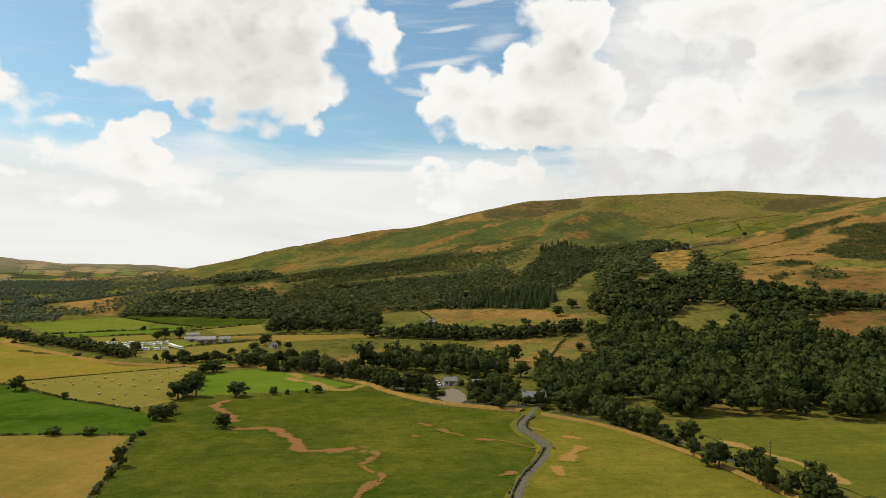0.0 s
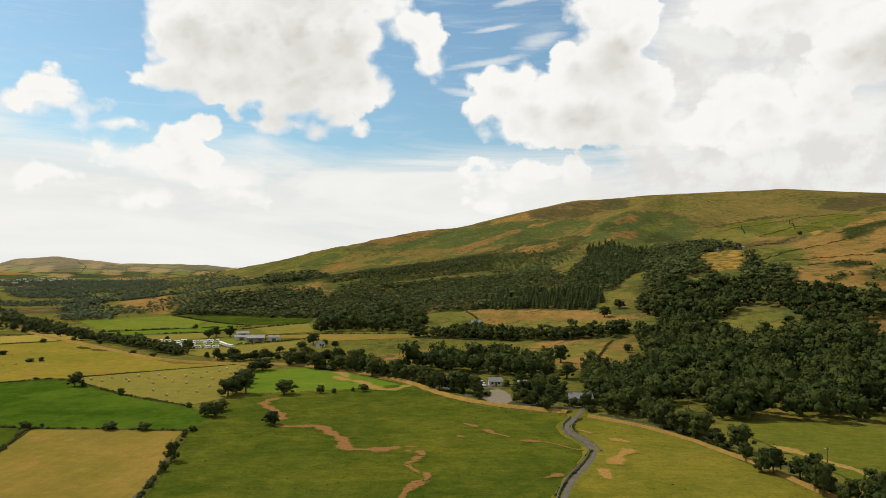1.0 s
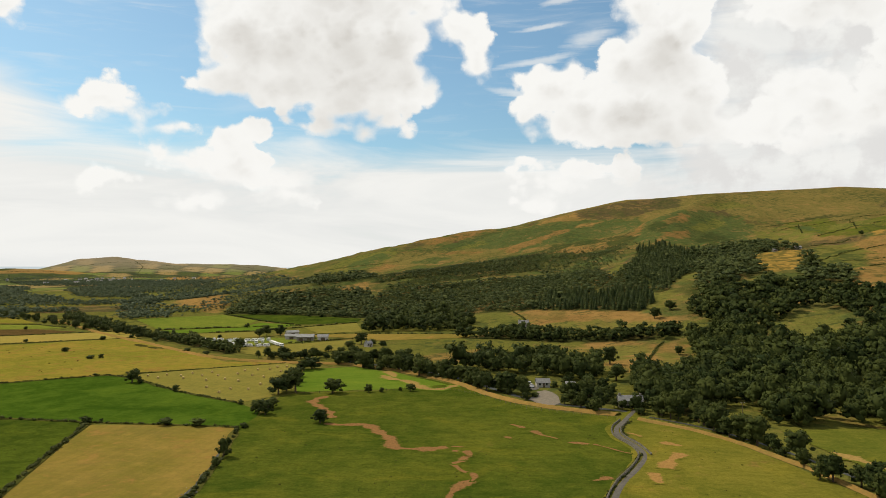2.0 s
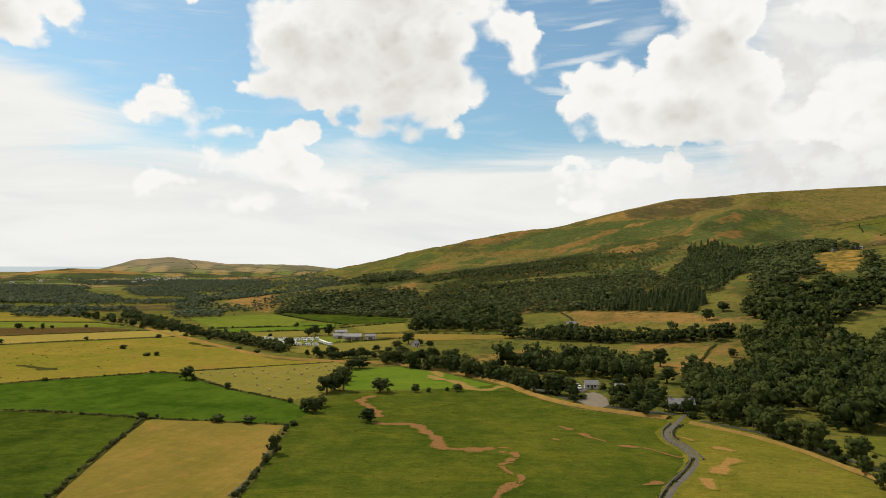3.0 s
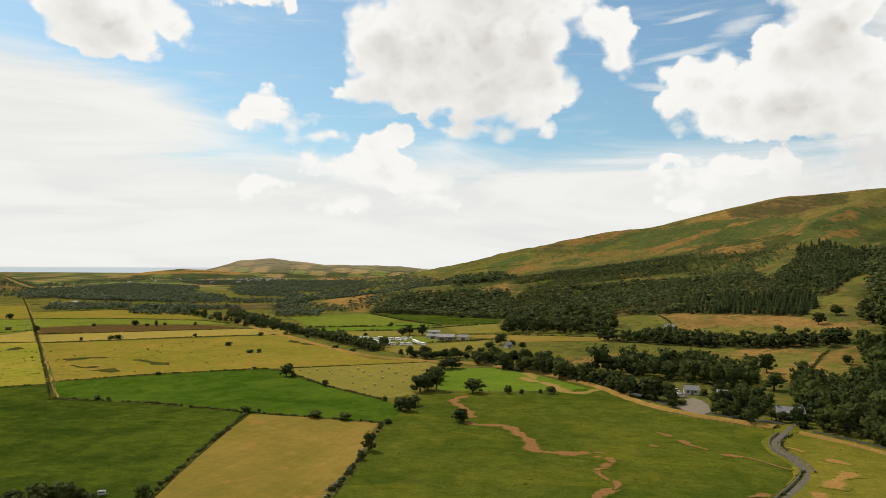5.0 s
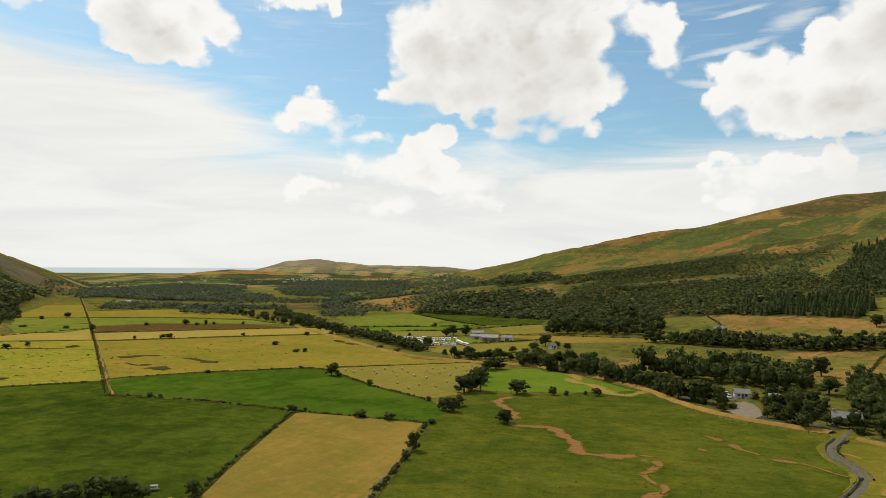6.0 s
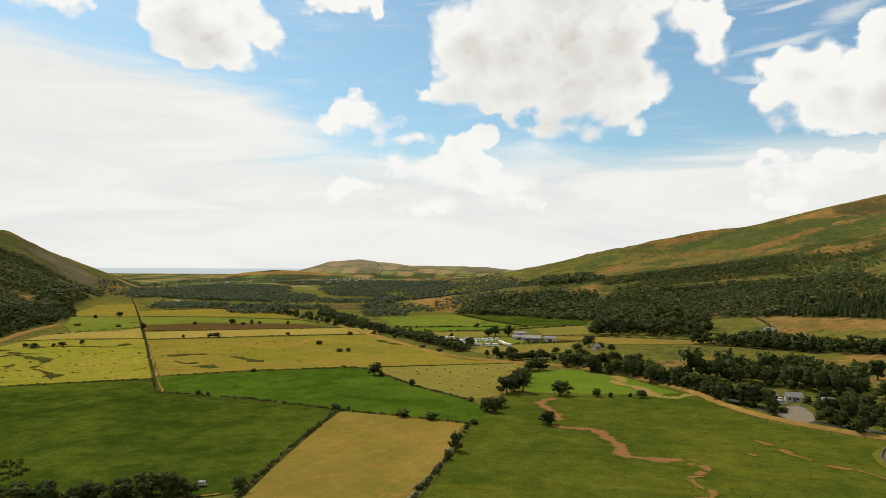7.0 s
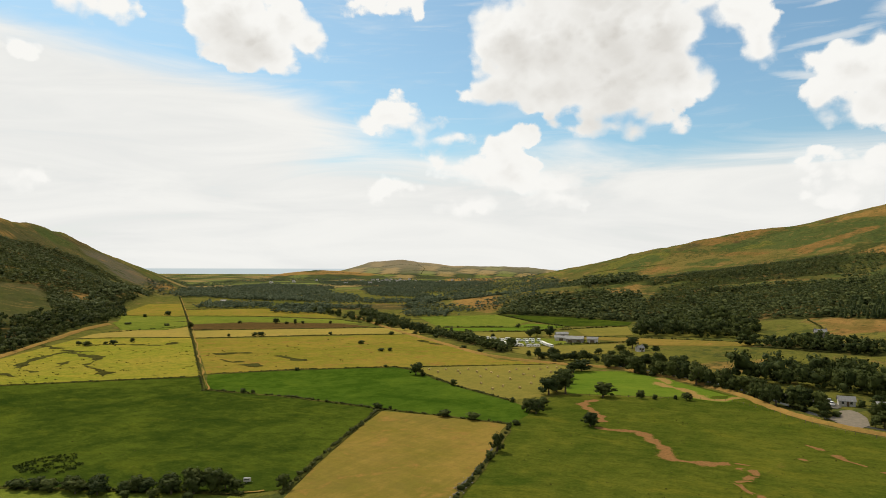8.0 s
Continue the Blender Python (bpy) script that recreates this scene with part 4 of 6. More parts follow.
def trunk(seed, low=0.2):
    """Trunk and limbs for a crown one metre high."""
    rng = np.random.default_rng(seed)
    fork = low + 0.14
    pieces = [limb((0, 0, -0.03), (0.01, 0.0, fork), 0.045, 0.03)]
    for i in range(5):
        a = i * 1.26 + rng.uniform(-0.3, 0.3)
        mid = (0.14 * math.cos(a), 0.14 * math.sin(a), fork + rng.uniform(0.08, 0.2))
        pieces.append(limb((0.01, 0, fork - 0.05), mid, 0.024, 0.016, 5))
        pieces.append(limb(mid, (mid[0] * 2.1, mid[1] * 2.1, mid[2] + rng.uniform(0.1, 0.25)), 0.016, 0.006, 4))
    return gather(pieces)


def tree_meshes(kind, seeds, make, mat):
    res = []
    for s in seeds:
        v, f, facing = make(s)
        me = mesh_of("crown", v, f, [mat], smooth=True, normals=facing)
        tv, tf = trunk(s)
        res.append((me, mesh_of("trunk", tv, tf, [bark])))
    return res


OAKS = tree_meshes("oak", range(1, 9), lambda s: crown(s, 30, 22, 0.036, low=0.08), leaves)
BUSHES = tree_meshes("bush", range(21, 26), lambda s: crown(s, 16, 22, 0.065, low=-0.05, spread_out=0.52), scrub)
dice = random.Random(7)


def plant(x, y, width, tall, group="trees in the fields", label=""):
    """One tree or bush on the ground, with its trunk and crown."""
    bush = tall < 3.6 or (tall < width * 0.5 and width < 7)
    crown_me, trunk_me = dice.choice(BUSHES if bush else OAKS)
    name = "bush" if bush else "tree"
    ob = new(name)
    ob.matrix_basis = pose(x, y, float(height(x, y)), 0, 0, dice.uniform(0, 360)) @ Matrix.Diagonal((width, width, tall, 1))
    for part_name, me in (("trunk", trunk_me), ("crown", crown_me)):
        p = new(part_name, me)
        p.parent = ob
    if not label:
        if bush:
            label = "low dark green thorn bush growing in rough grass"
        else:
            label = "broad dark green oak standing in grazed grass" if width > 8 else "small dark green field tree in grazed grass"
    return tagged(ob, label, name, group)


def scatter(ring, space, seed, ragged=0.0):
    rng = np.random.default_rng(seed)
    xs, ys = [p[0] for p in ring], [p[1] for p in ring]
    gx, gy = np.meshgrid(np.arange(min(xs), max(xs), space), np.arange(min(ys), max(ys), space * 0.87))
    gx = gx + (np.arange(gx.shape[0]) % 2)[:, None] * space / 2
    gx, gy = gx.ravel() + rng.normal(size=gx.size) * space * 0.28, gy.ravel() + rng.normal(size=gx.size) * space * 0.28
    keep = inside(gx + ragged * wander(gx, gy, 85, 1.3) + 0.5 * ragged * wander(gx, gy, 31, 4.0), gy + ragged * wander(gx, gy, 75, 2.6), ring)
    return gx[keep], gy[keep], rng


KINDS = {
    "broad": ([crown(s, 12, 11, 0.055, low=0.05) for s in range(40, 50)], leaves, 0.92),
    "near": ([crown(s, 16, 11, 0.046, low=0.02) for s in range(30, 40)], leaves, 0.85),
    "mid": ([crown(s, 7, 8, 0.09, low=0.05) for s in range(80, 88)], leaves, 0.95),
    "hill": ([crown(s, 2, 4, 0.13, low=0.0) for s in range(50, 58)], slope_leaves, 1.35),
    "far": ([crown(s, 2, 2, 0.14, low=0.0) for s in range(60, 66)], hazy_far_leaves, 1.4),
    "conifer": ([fir(s, 5, 4) for s in range(70, 76)], needles, 0.62),
}
GLADES = {"hill": -0.75, "far": -0.45, "conifer": -0.5}


def wood(ring, space, tall, kind, label):
    """A wood: very many trees, uneven in size, in one mesh."""
    woods[0] += 1
    finer = {"hill": 0.80, "far": 0.70}.get(kind, 1.0)
    space, tall = space * finer, tall * (finer + 1) / 2
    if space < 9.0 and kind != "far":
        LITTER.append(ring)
    shapes, mat, wide = KINDS[kind]
    x, y, rng = scatter(ring, space, woods[0], {"hill": 8.0, "far": 16.0}.get(kind, 0.0))
    if kind in GLADES:
        # glades and thin edges
        keep = wander(x, y, 130, 3.1) + 0.6 * wander(x, y, 45, 0.9) + rng.normal(size=len(x)) * 0.25 > GLADES[kind]
        x, y = x[keep], y[keep]
    z = height(x, y)
    vs, fs, ts, ns, base = [], [], [], [], 0
    which = rng.integers(0, len(shapes), len(x))
    size = tall * {"hill": 0.86, "far": 0.9}.get(kind, 1.0) * np.clip(rng.lognormal(0, 0.22, len(x)), 0.5, 1.45) * (1 + 0.16 * wander(x, y, 70, 1.5) + 0.2 * wander(x, y, 190, 4.5))
    turn = rng.uniform(0, 6.283, len(x))
    shade = np.clip(rng.random(len(x)) * 0.6 + 0.22 * wander(x, y, 60, 4.0) + 0.22 * wander(x, y, 210, 0.7) + 0.2, 0, 0.999)
    for i in range(len(shapes)):
        pick = np.nonzero(which == i)[0]
        v, f, facing = shapes[i]
        if not len(pick):
            continue
        c, s, h = np.cos(turn[pick])[:, None], np.sin(turn[pick])[:, None], size[pick][:, None]
        w = h * wide * rng.uniform(0.85, 1.2, (len(pick), 1))
        px = x[pick][:, None] + (v[:, 0] * c - v[:, 1] * s) * w
        py = y[pick][:, None] + (v[:, 0] * s + v[:, 1] * c) * w
        pz = z[pick][:, None] + v[:, 2] * h - 0.1
        vs.append(np.stack([px, py, pz], 2).reshape(-1, 3))
        fs.append((f[None] + (np.arange(len(pick)) * len(v))[:, None, None]).reshape(-1, 3) + base)
        ns.append(np.stack([facing[:, 0] * c - facing[:, 1] * s, facing[:, 0] * s + facing[:, 1] * c, np.broadcast_to(facing[:, 2], px.shape)], 2).reshape(-1, 3))
        ts.append(np.repeat(shade[pick], len(v)))
        base += len(pick) * len(v)
    if vs:
        me = mesh_of("woodland", np.concatenate(vs), np.concatenate(fs), [mat], smooth=True, tint=np.concatenate(ts), normals=np.concatenate(ns))
        tagged(new("woodland", me), label, "woodland", kind="stuff")


def belt(line, space, tall, wide):
    """A belt of single trees with undergrowth between them."""
    pts, way = along(soften(line, 1), space * 0.72)
    for (x, y), (dx, dy) in zip(pts, way):
        off = dice.uniform(-wide, wide) * 0.5
        h = tall * dice.uniform(0.62, 1.3)
        plant(x + dy * off + dice.uniform(-2, 2), y - dx * off + dice.uniform(-2, 2), h * dice.uniform(0.75, 1.1), h, "trees along the river", "bushy dark green riverside tree beside the flood bank")
        if dice.random() < 0.45 and tall > 5:
            off = dice.uniform(-wide, wide) * 0.6
            plant(x + dy * off + 2.5 * dx, y - dx * off + 2.5 * dy, dice.uniform(3.5, 5.5), dice.uniform(2.2, 3.5), "bushes along the river", "low green bush between riverside trees")


def hedge(line, tall, strip=True):
    """A straggling hedge: leafy clumps in one mesh, on a strip of rough grass."""
    rng = np.random.default_rng(int(abs(line[0][0] * 7 + line[0][1])))
    pts, way = along(line, 0.9 * max(0.8, tall))
    pieces = []
    gap = wander(pts[:, 0], pts[:, 1], 23, tall) + rng.normal(size=len(pts)) * 0.3
    for (x, y), (dx, dy), g in zip(pts, way, gap):
        if g < -0.35:
            continue
        h = tall * rng.uniform(0.35, 1.0) * (1.25 if rng.random() < 0.12 else 1.0)
        off = rng.normal() * 0.3
        c = np.array((x + dy * off, y - dx * off, float(height(x, y)) + h * 0.42))
        size = np.array((rng.uniform(0.5, 0.9), rng.uniform(0.5, 0.9), 0.5)) * max(0.6, h)
        pieces.append(ball(rng, c, size * 0.85, 0.2))
        pieces.append(sprays(rng, c, size, 9, 0.2))
    v, f = gather(pieces)
    tagged(new("hedge", mesh_of("hedge", v, f, [hedge_leaves])), "straggling dark green hedge along a field edge", "hedge", "field hedges")
    if strip:
        ribbon("verge", line, ((-1.0, 0.2), (-0.3, 0.26), (0.4, 0.26), (1.0, 0.2)), bank_grass, 3.0, 0.5, label="strip of rough dark grass under a hedge", category="verge")


field("pasture", lush_cloud_tone, ((-399, 151), (-363, 200), (-297, 274), (-265, 247), (-216, 253), (-168, 250), (-161, 231), (-140, 175), (-130, 148), (-136, 140), (-154, 132), (-197, 113), (-236, 90)), "dark green cattle pasture beside a hedge")
field("pasture", meadow, ((-235, 90), (-196, 112), (-154, 132), (-136, 138), (-126, 138), (-105, 111), (-178, 69)), "strip of green pasture below a line of bushes")
field("meadow", emerald, ((-300, 280), (-272, 318), (-228, 357), (-207, 349), (-169, 318), (-127, 294), (-112, 281), (-105, 256), (-108, 251), (-137, 252), (-169, 252), (-265, 247)), "bright green mown meadow between hedges")
field("hay_field", hay, ((-164, 247), (-136, 251), (-108, 250), (-99, 219), (-92, 189), (-85, 159), (-76, 128), (-108, 110), (-125, 144), (-137, 172), (-155, 220)), "pale tan cut hay field with faint stripes")
field("pasture", pasture, ((-108, 250), (-109, 276), (-115, 312), (-111, 321), (-70, 335), (-61, 377), (-38, 354), (-20, 325), (-3, 305), (16, 296), (32, 291), (28, 271), (31, 257), (34, 234), (26, 211), (18, 185), (10, 149), (-54, 143), (-76, 129), (-84, 160), (-91, 189), (-98, 219)), "wide green pasture with worn red tracks")
field("pasture", dry_pasture, ((37, 286), (49, 282), (65, 259), (76, 231), (84, 206), (92, 183), (98, 151), (84, 130), (10, 129), (21, 185), (29, 211), (37, 232), (34, 255), (32, 269)), "yellowing pasture beside the lane")
field("meadow", emerald2, ((-134, 395), (-105, 409), (-72, 385), (-44, 356), (-71, 338), (-111, 324), (-121, 350)), "bright green meadow below the flood bank")
field("hay_field", bale, ((-219, 360), (-150, 418), (-133, 400), (-116, 334), (-119, 311), (-127, 295), (-170, 319), (-206, 349)), "pale olive hay meadow")
field("pasture", olive, ((-303, 282), (-455, 410), (-321, 538), (-253, 475), (-190, 418), (-151, 420), (-220, 362), (-274, 320)), "wide yellow olive pasture")
field("pasture", pale, ((-463, 416), (-512, 458), (-432, 535), (-361, 594), (-316, 541), (-323, 542)), "pale yellow grass strip")
field("rough", heath, ((-517, 462), (-567, 505), (-539, 556), (-450, 594), (-397, 579), (-436, 540)), "brown rushy strip of rough ground")
field("meadow", meadow, ((-573, 510), (-664, 586), (-576, 631), (-483, 638), (-425, 610), (-455, 600), (-544, 562)), "green meadow strip")
field("pasture", olive, ((-672, 593), (-769, 674), (-691, 756), (-606, 750), (-494, 652), (-583, 638)), "olive grass strip")
field("pasture", rushy, ((-399, 151), (-362, 205), (-300, 275), (-465, 415), (-519, 382), (-530, 355), (-461, 260), (-417, 157)), "yellow green wet pasture with dark channels")
field("pasture", pale, ((-470, 418), (-549, 485), (-539, 449), (-571, 429), (-559, 392), (-534, 357), (-523, 385)), "dry tan grass strip")
field("meadow", meadow, ((-554, 489), (-659, 579), (-726, 537), (-626, 460), (-576, 432), (-543, 453)), "green meadow strip beside a ditch")
field("pasture", olive, ((-667, 585), (-886, 770), (-889, 711), (-734, 543)), "olive pasture beside a ditch")
field("meadow", meadow, ((-432, 723), (-365, 800), (-294, 728), (-281, 651), (-343, 613)), "green meadow near the camp site")
field("meadow", emerald2, ((-334, 603), (-281, 643), (-280, 701), (-233, 681), (-248, 621), (-308, 577)), "lime green meadow near the camp site")
field("meadow", bale, ((-304, 573), (-248, 607), (-224, 568), (-263, 533), (-275, 531)), "pale meadow beside the camp site")
field("meadow", lush_cloud_tone, ((-369, 810), (-275, 812), (-192, 773), (-184, 719), (-235, 687), (-292, 729)), "dark green meadow below the wooded knoll")
field("camp_ground", meadow, ((-265, 526), (-221, 559), (-176, 564), (-171, 533), (-215, 493), (-244, 504)), "grass camp site ground")
field("pasture", bale, ((-210, 488), (-146, 553), (-137, 488), (-169, 444), (-201, 461)), "olive meadow below the farm")
field("stubble", hay, ((-198, 578), (-164, 604), (-55, 618), (-56, 589), (-124, 553), (-150, 570)), "tan stubble strip")
field("meadow", bale, ((-224, 664), (-184, 719), (-155, 627), (-188, 601)), "pale meadow behind the farm")
field("pasture", river_meadow, ((89, 275), (123, 285), (145, 275), (180, 266), (113, 166), (109, 192), (103, 204), (94, 248), (90, 264)), "green pasture across the river")
wood(((-51, 408), (-32, 437), (6, 451), (31, 431), (39, 399), (30, 375), (5, 383), (-13, 390), (-33, 402)), 9, 11.5, "broad", "dark green broadleaf wood beside the river")
wood(((48, 345), (74, 349), (84, 315), (93, 281), (125, 288), (180, 266), (248, 366), (182, 371), (130, 393), (93, 422)), 9.5, 12.5, "near", "tall dark green broadleaf wood beside a pasture")
wood(((92, 422), (130, 393), (182, 371), (248, 366), (295, 434), (267, 462), (249, 496), (226, 522), (215, 533), (187, 515), (159, 513), (146, 565), (115, 556), (107, 500)), 10, 13, "broad", "tall dark green broadleaf wood on a slope")
wood(((146, 570), (161, 528), (192, 593), (221, 629), (245, 608), (229, 527), (248, 507), (274, 537), (305, 552), (336, 544), (346, 560), (326, 589), (318, 608), (315, 642), (292, 672), (278, 690), (258, 695), (235, 728), (237, 752), (201, 742), (194, 770), (150, 707), (133, 653)), 9, 11, "mid", "dark green broadleaf wood below hill pastures")
wood(((-67, 589), (-11, 572), (43, 559), (104, 552), (114, 584), (95, 582), (45, 583), (-2, 615), (-46, 618)), 6.8, 8.5, "mid", "line of broadleaf trees between fields")
wood(((-151, 615), (-113, 637), (-60, 638), (-62, 696), (-86, 757), (-136, 764), (-161, 714)), 9, 12, "mid", "broadleaf wood at the foot of the hill")
wood(((-222, 921), (-143, 1094), (-57, 1126), (16, 1229), (-4, 1324), (-83, 1247), (-168, 1151), (-217, 1033)), 11, 5.5, "hill", "scattered scrub trees on the hillside")
wood(((-378, 822), (-291, 808), (-194, 778), (-207, 919), (-244, 1008), (-294, 1017), (-353, 978), (-398, 955)), 8.5, 8, "hill", "dark wood covering a low knoll")
wood(((-514, 1425), (-481, 1573), (-370, 1528), (-250, 1106), (-291, 1065), (-329, 1024)), 10, 9, "hill", "belt of trees on a hill shoulder")
wood(((152, 745), (220, 799), (247, 824), (286, 994), (357, 1016), (339, 1164), (257, 1168), (196, 891)), 10, 10, "hill", "broadleaf wood in a gully")
wood(((284, 817), (339, 949), (339, 922), (308, 831), (324, 760), (291, 709), (262, 737)), 10, 9, "hill", "small wood between hill pastures")
wood(((-1033, 440), (-1210, 675), (-1257, 760), (-1247, 807), (-1251, 855), (-1167, 843), (-1133, 847), (-973, 746), (-885, 632), (-884, 607), (-882, 588), (-785, 531), (-737, 469), (-865, 543), (-901, 546), (-905, 506), (-800, 342)), 6.8, 5.6, "hill", "dark oak wood covering the steep hillside")
wood(((-1223, 836), (-1231, 871), (-1171, 876), (-1175, 922), (-1132, 876), (-1160, 850), (-1199, 837)), 8, 5.5, "hill", "line of dark trees across the steep slope")
wood(((-615, 264), (-611, 343), (-627, 381), (-715, 471), (-785, 531), (-793, 570), (-633, 462), (-552, 350), (-494, 278), (-456, 197)), 8.5, 7, "mid", "wet scrub woodland at the foot of the hill")
wood(((-820, 554), (-964, 688), (-1161, 911), (-1163, 945), (-883, 648), (-764, 531)), 10, 9, "hill", "trees along the foot of the hill")
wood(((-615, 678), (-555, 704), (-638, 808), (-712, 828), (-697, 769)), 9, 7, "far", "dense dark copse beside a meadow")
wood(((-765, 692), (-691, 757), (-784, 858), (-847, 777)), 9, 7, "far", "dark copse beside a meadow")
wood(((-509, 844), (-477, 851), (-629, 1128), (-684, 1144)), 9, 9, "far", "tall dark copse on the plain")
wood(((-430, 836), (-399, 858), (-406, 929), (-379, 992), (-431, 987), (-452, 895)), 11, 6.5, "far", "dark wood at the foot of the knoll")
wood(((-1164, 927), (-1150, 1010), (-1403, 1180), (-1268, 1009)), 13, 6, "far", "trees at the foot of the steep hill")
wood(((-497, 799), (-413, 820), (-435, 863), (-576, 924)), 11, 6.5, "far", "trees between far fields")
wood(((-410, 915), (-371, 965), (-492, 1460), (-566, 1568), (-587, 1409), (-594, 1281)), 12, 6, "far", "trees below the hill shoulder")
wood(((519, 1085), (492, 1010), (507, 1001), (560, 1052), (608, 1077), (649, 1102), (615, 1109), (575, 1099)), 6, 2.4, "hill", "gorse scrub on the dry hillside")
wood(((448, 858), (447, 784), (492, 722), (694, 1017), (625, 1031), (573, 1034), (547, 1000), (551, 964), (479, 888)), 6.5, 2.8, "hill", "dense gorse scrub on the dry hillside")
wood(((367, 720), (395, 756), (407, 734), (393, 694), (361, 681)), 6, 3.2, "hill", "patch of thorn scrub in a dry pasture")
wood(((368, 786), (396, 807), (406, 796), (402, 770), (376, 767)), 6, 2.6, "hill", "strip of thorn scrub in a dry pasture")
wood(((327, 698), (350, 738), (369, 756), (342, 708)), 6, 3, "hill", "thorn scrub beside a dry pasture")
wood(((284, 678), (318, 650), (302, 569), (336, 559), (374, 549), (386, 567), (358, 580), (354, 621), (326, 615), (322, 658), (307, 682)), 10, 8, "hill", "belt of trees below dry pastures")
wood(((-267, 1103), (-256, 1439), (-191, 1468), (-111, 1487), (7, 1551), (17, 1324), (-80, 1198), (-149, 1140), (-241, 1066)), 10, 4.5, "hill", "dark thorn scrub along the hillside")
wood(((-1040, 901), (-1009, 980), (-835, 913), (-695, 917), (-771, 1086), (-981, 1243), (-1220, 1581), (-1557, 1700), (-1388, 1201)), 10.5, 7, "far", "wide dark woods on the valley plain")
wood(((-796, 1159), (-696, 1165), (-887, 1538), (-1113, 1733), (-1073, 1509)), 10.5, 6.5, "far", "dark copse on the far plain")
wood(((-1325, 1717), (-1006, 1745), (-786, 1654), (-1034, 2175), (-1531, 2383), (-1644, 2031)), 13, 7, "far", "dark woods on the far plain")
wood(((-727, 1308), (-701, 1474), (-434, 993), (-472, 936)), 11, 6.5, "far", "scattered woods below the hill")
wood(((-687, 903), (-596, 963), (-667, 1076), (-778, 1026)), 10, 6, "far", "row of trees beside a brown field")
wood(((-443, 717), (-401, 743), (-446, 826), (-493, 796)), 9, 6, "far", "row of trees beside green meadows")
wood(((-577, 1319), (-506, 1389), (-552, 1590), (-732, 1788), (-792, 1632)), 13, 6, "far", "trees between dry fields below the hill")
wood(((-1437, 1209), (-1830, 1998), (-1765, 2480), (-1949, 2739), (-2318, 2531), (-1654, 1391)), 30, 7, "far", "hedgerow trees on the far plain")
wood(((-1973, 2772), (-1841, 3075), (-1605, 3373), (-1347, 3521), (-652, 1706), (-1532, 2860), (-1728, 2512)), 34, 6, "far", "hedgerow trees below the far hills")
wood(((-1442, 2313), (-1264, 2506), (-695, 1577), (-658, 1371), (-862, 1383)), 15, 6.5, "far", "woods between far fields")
wood(((-180, 734), (-88, 770), (-26, 758), (44, 732), (55, 827), (104, 924), (90, 1062), (14, 1072), (-55, 1090), (-139, 1070), (-206, 983), (-217, 900)), 8, 6.5, "hill", "dark green broadleaf wood covering the hillside")
wood(((14, 1103), (93, 1097), (168, 1308), (75, 1425), (-4, 1304)), 13, 5.5, "hill", "thin scrub wood on the upper hillside")
wood(((-5, 753), (46, 713), (96, 682), (117, 723), (114, 817), (67, 828), (11, 831)), 6.8, 8.5, "conifer", "dark conifers along a hill pasture")
wood(((103, 858), (136, 791), (183, 899), (253, 1142), (223, 1299), (171, 1256)), 7.2, 8.5, "conifer", "dark conifer plantation on the hill spur")
wood(((77, 834), (134, 778), (177, 887), (247, 923), (317, 1086), (259, 1157), (216, 1253), (136, 1093)), 10.5, 8, "hill", "broadleaf trees among the conifers")
wood(((53, 410), (91, 418), (82, 315), (67, 290), (52, 304), (45, 319)), 8.5, 9.5, "near", "dense broadleaf trees beside the stone bridge")
wood(((13, 341), (27, 351), (38, 342), (32, 314), (17, 319)), 7, 6, "near", "bushy trees between the yard and the lane")
wood(((-545, 307), (-610, 371), (-690, 470), (-757, 527), (-719, 551), (-636, 461), (-586, 387), (-517, 315), (-478, 272), (-500, 255)), 8, 5, "mid", "wet scrub woodland behind the flood bank")
wood(((-757, 527), (-800, 575), (-881, 647), (-960, 740), (-935, 735), (-850, 640), (-719, 551)), 8, 5, "mid", "line of trees below the steep hill")
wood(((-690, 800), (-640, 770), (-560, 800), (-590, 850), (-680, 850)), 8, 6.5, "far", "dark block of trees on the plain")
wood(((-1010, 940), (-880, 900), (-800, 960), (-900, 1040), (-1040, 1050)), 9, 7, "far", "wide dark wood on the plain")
wood(((-440, 1480), (-300, 1500), (-150, 1600), (0, 1700), (120, 1800), (60, 1900), (-120, 1850), (-300, 1760), (-420, 1640)), 22, 1.5, "hill", "scattered gorse bushes on the open hillside")
wood(((-520, 722), (-350, 573), (-275, 513), (-205, 453), (-196, 462), (-266, 524), (-341, 586), (-508, 738)), 5, 5.5, "mid", "dense belt of hedgerow trees along the flood bank")
wood(((-245, 1078), (-190, 1104), (-113, 1157), (-33, 1201), (-35, 1285), (-118, 1230), (-150, 1280), (-243, 1320)), 9, 4.5, "hill", "green thorn scrub between hillside woods")
wood(((39, 1006), (120, 1184), (172, 1216), (194, 1370), (103, 1468), (-11, 1550), (-60, 1400), (-30, 1250)), 13, 3.6, "hill", "thin thorn scrub above the plantation")
build_ground()
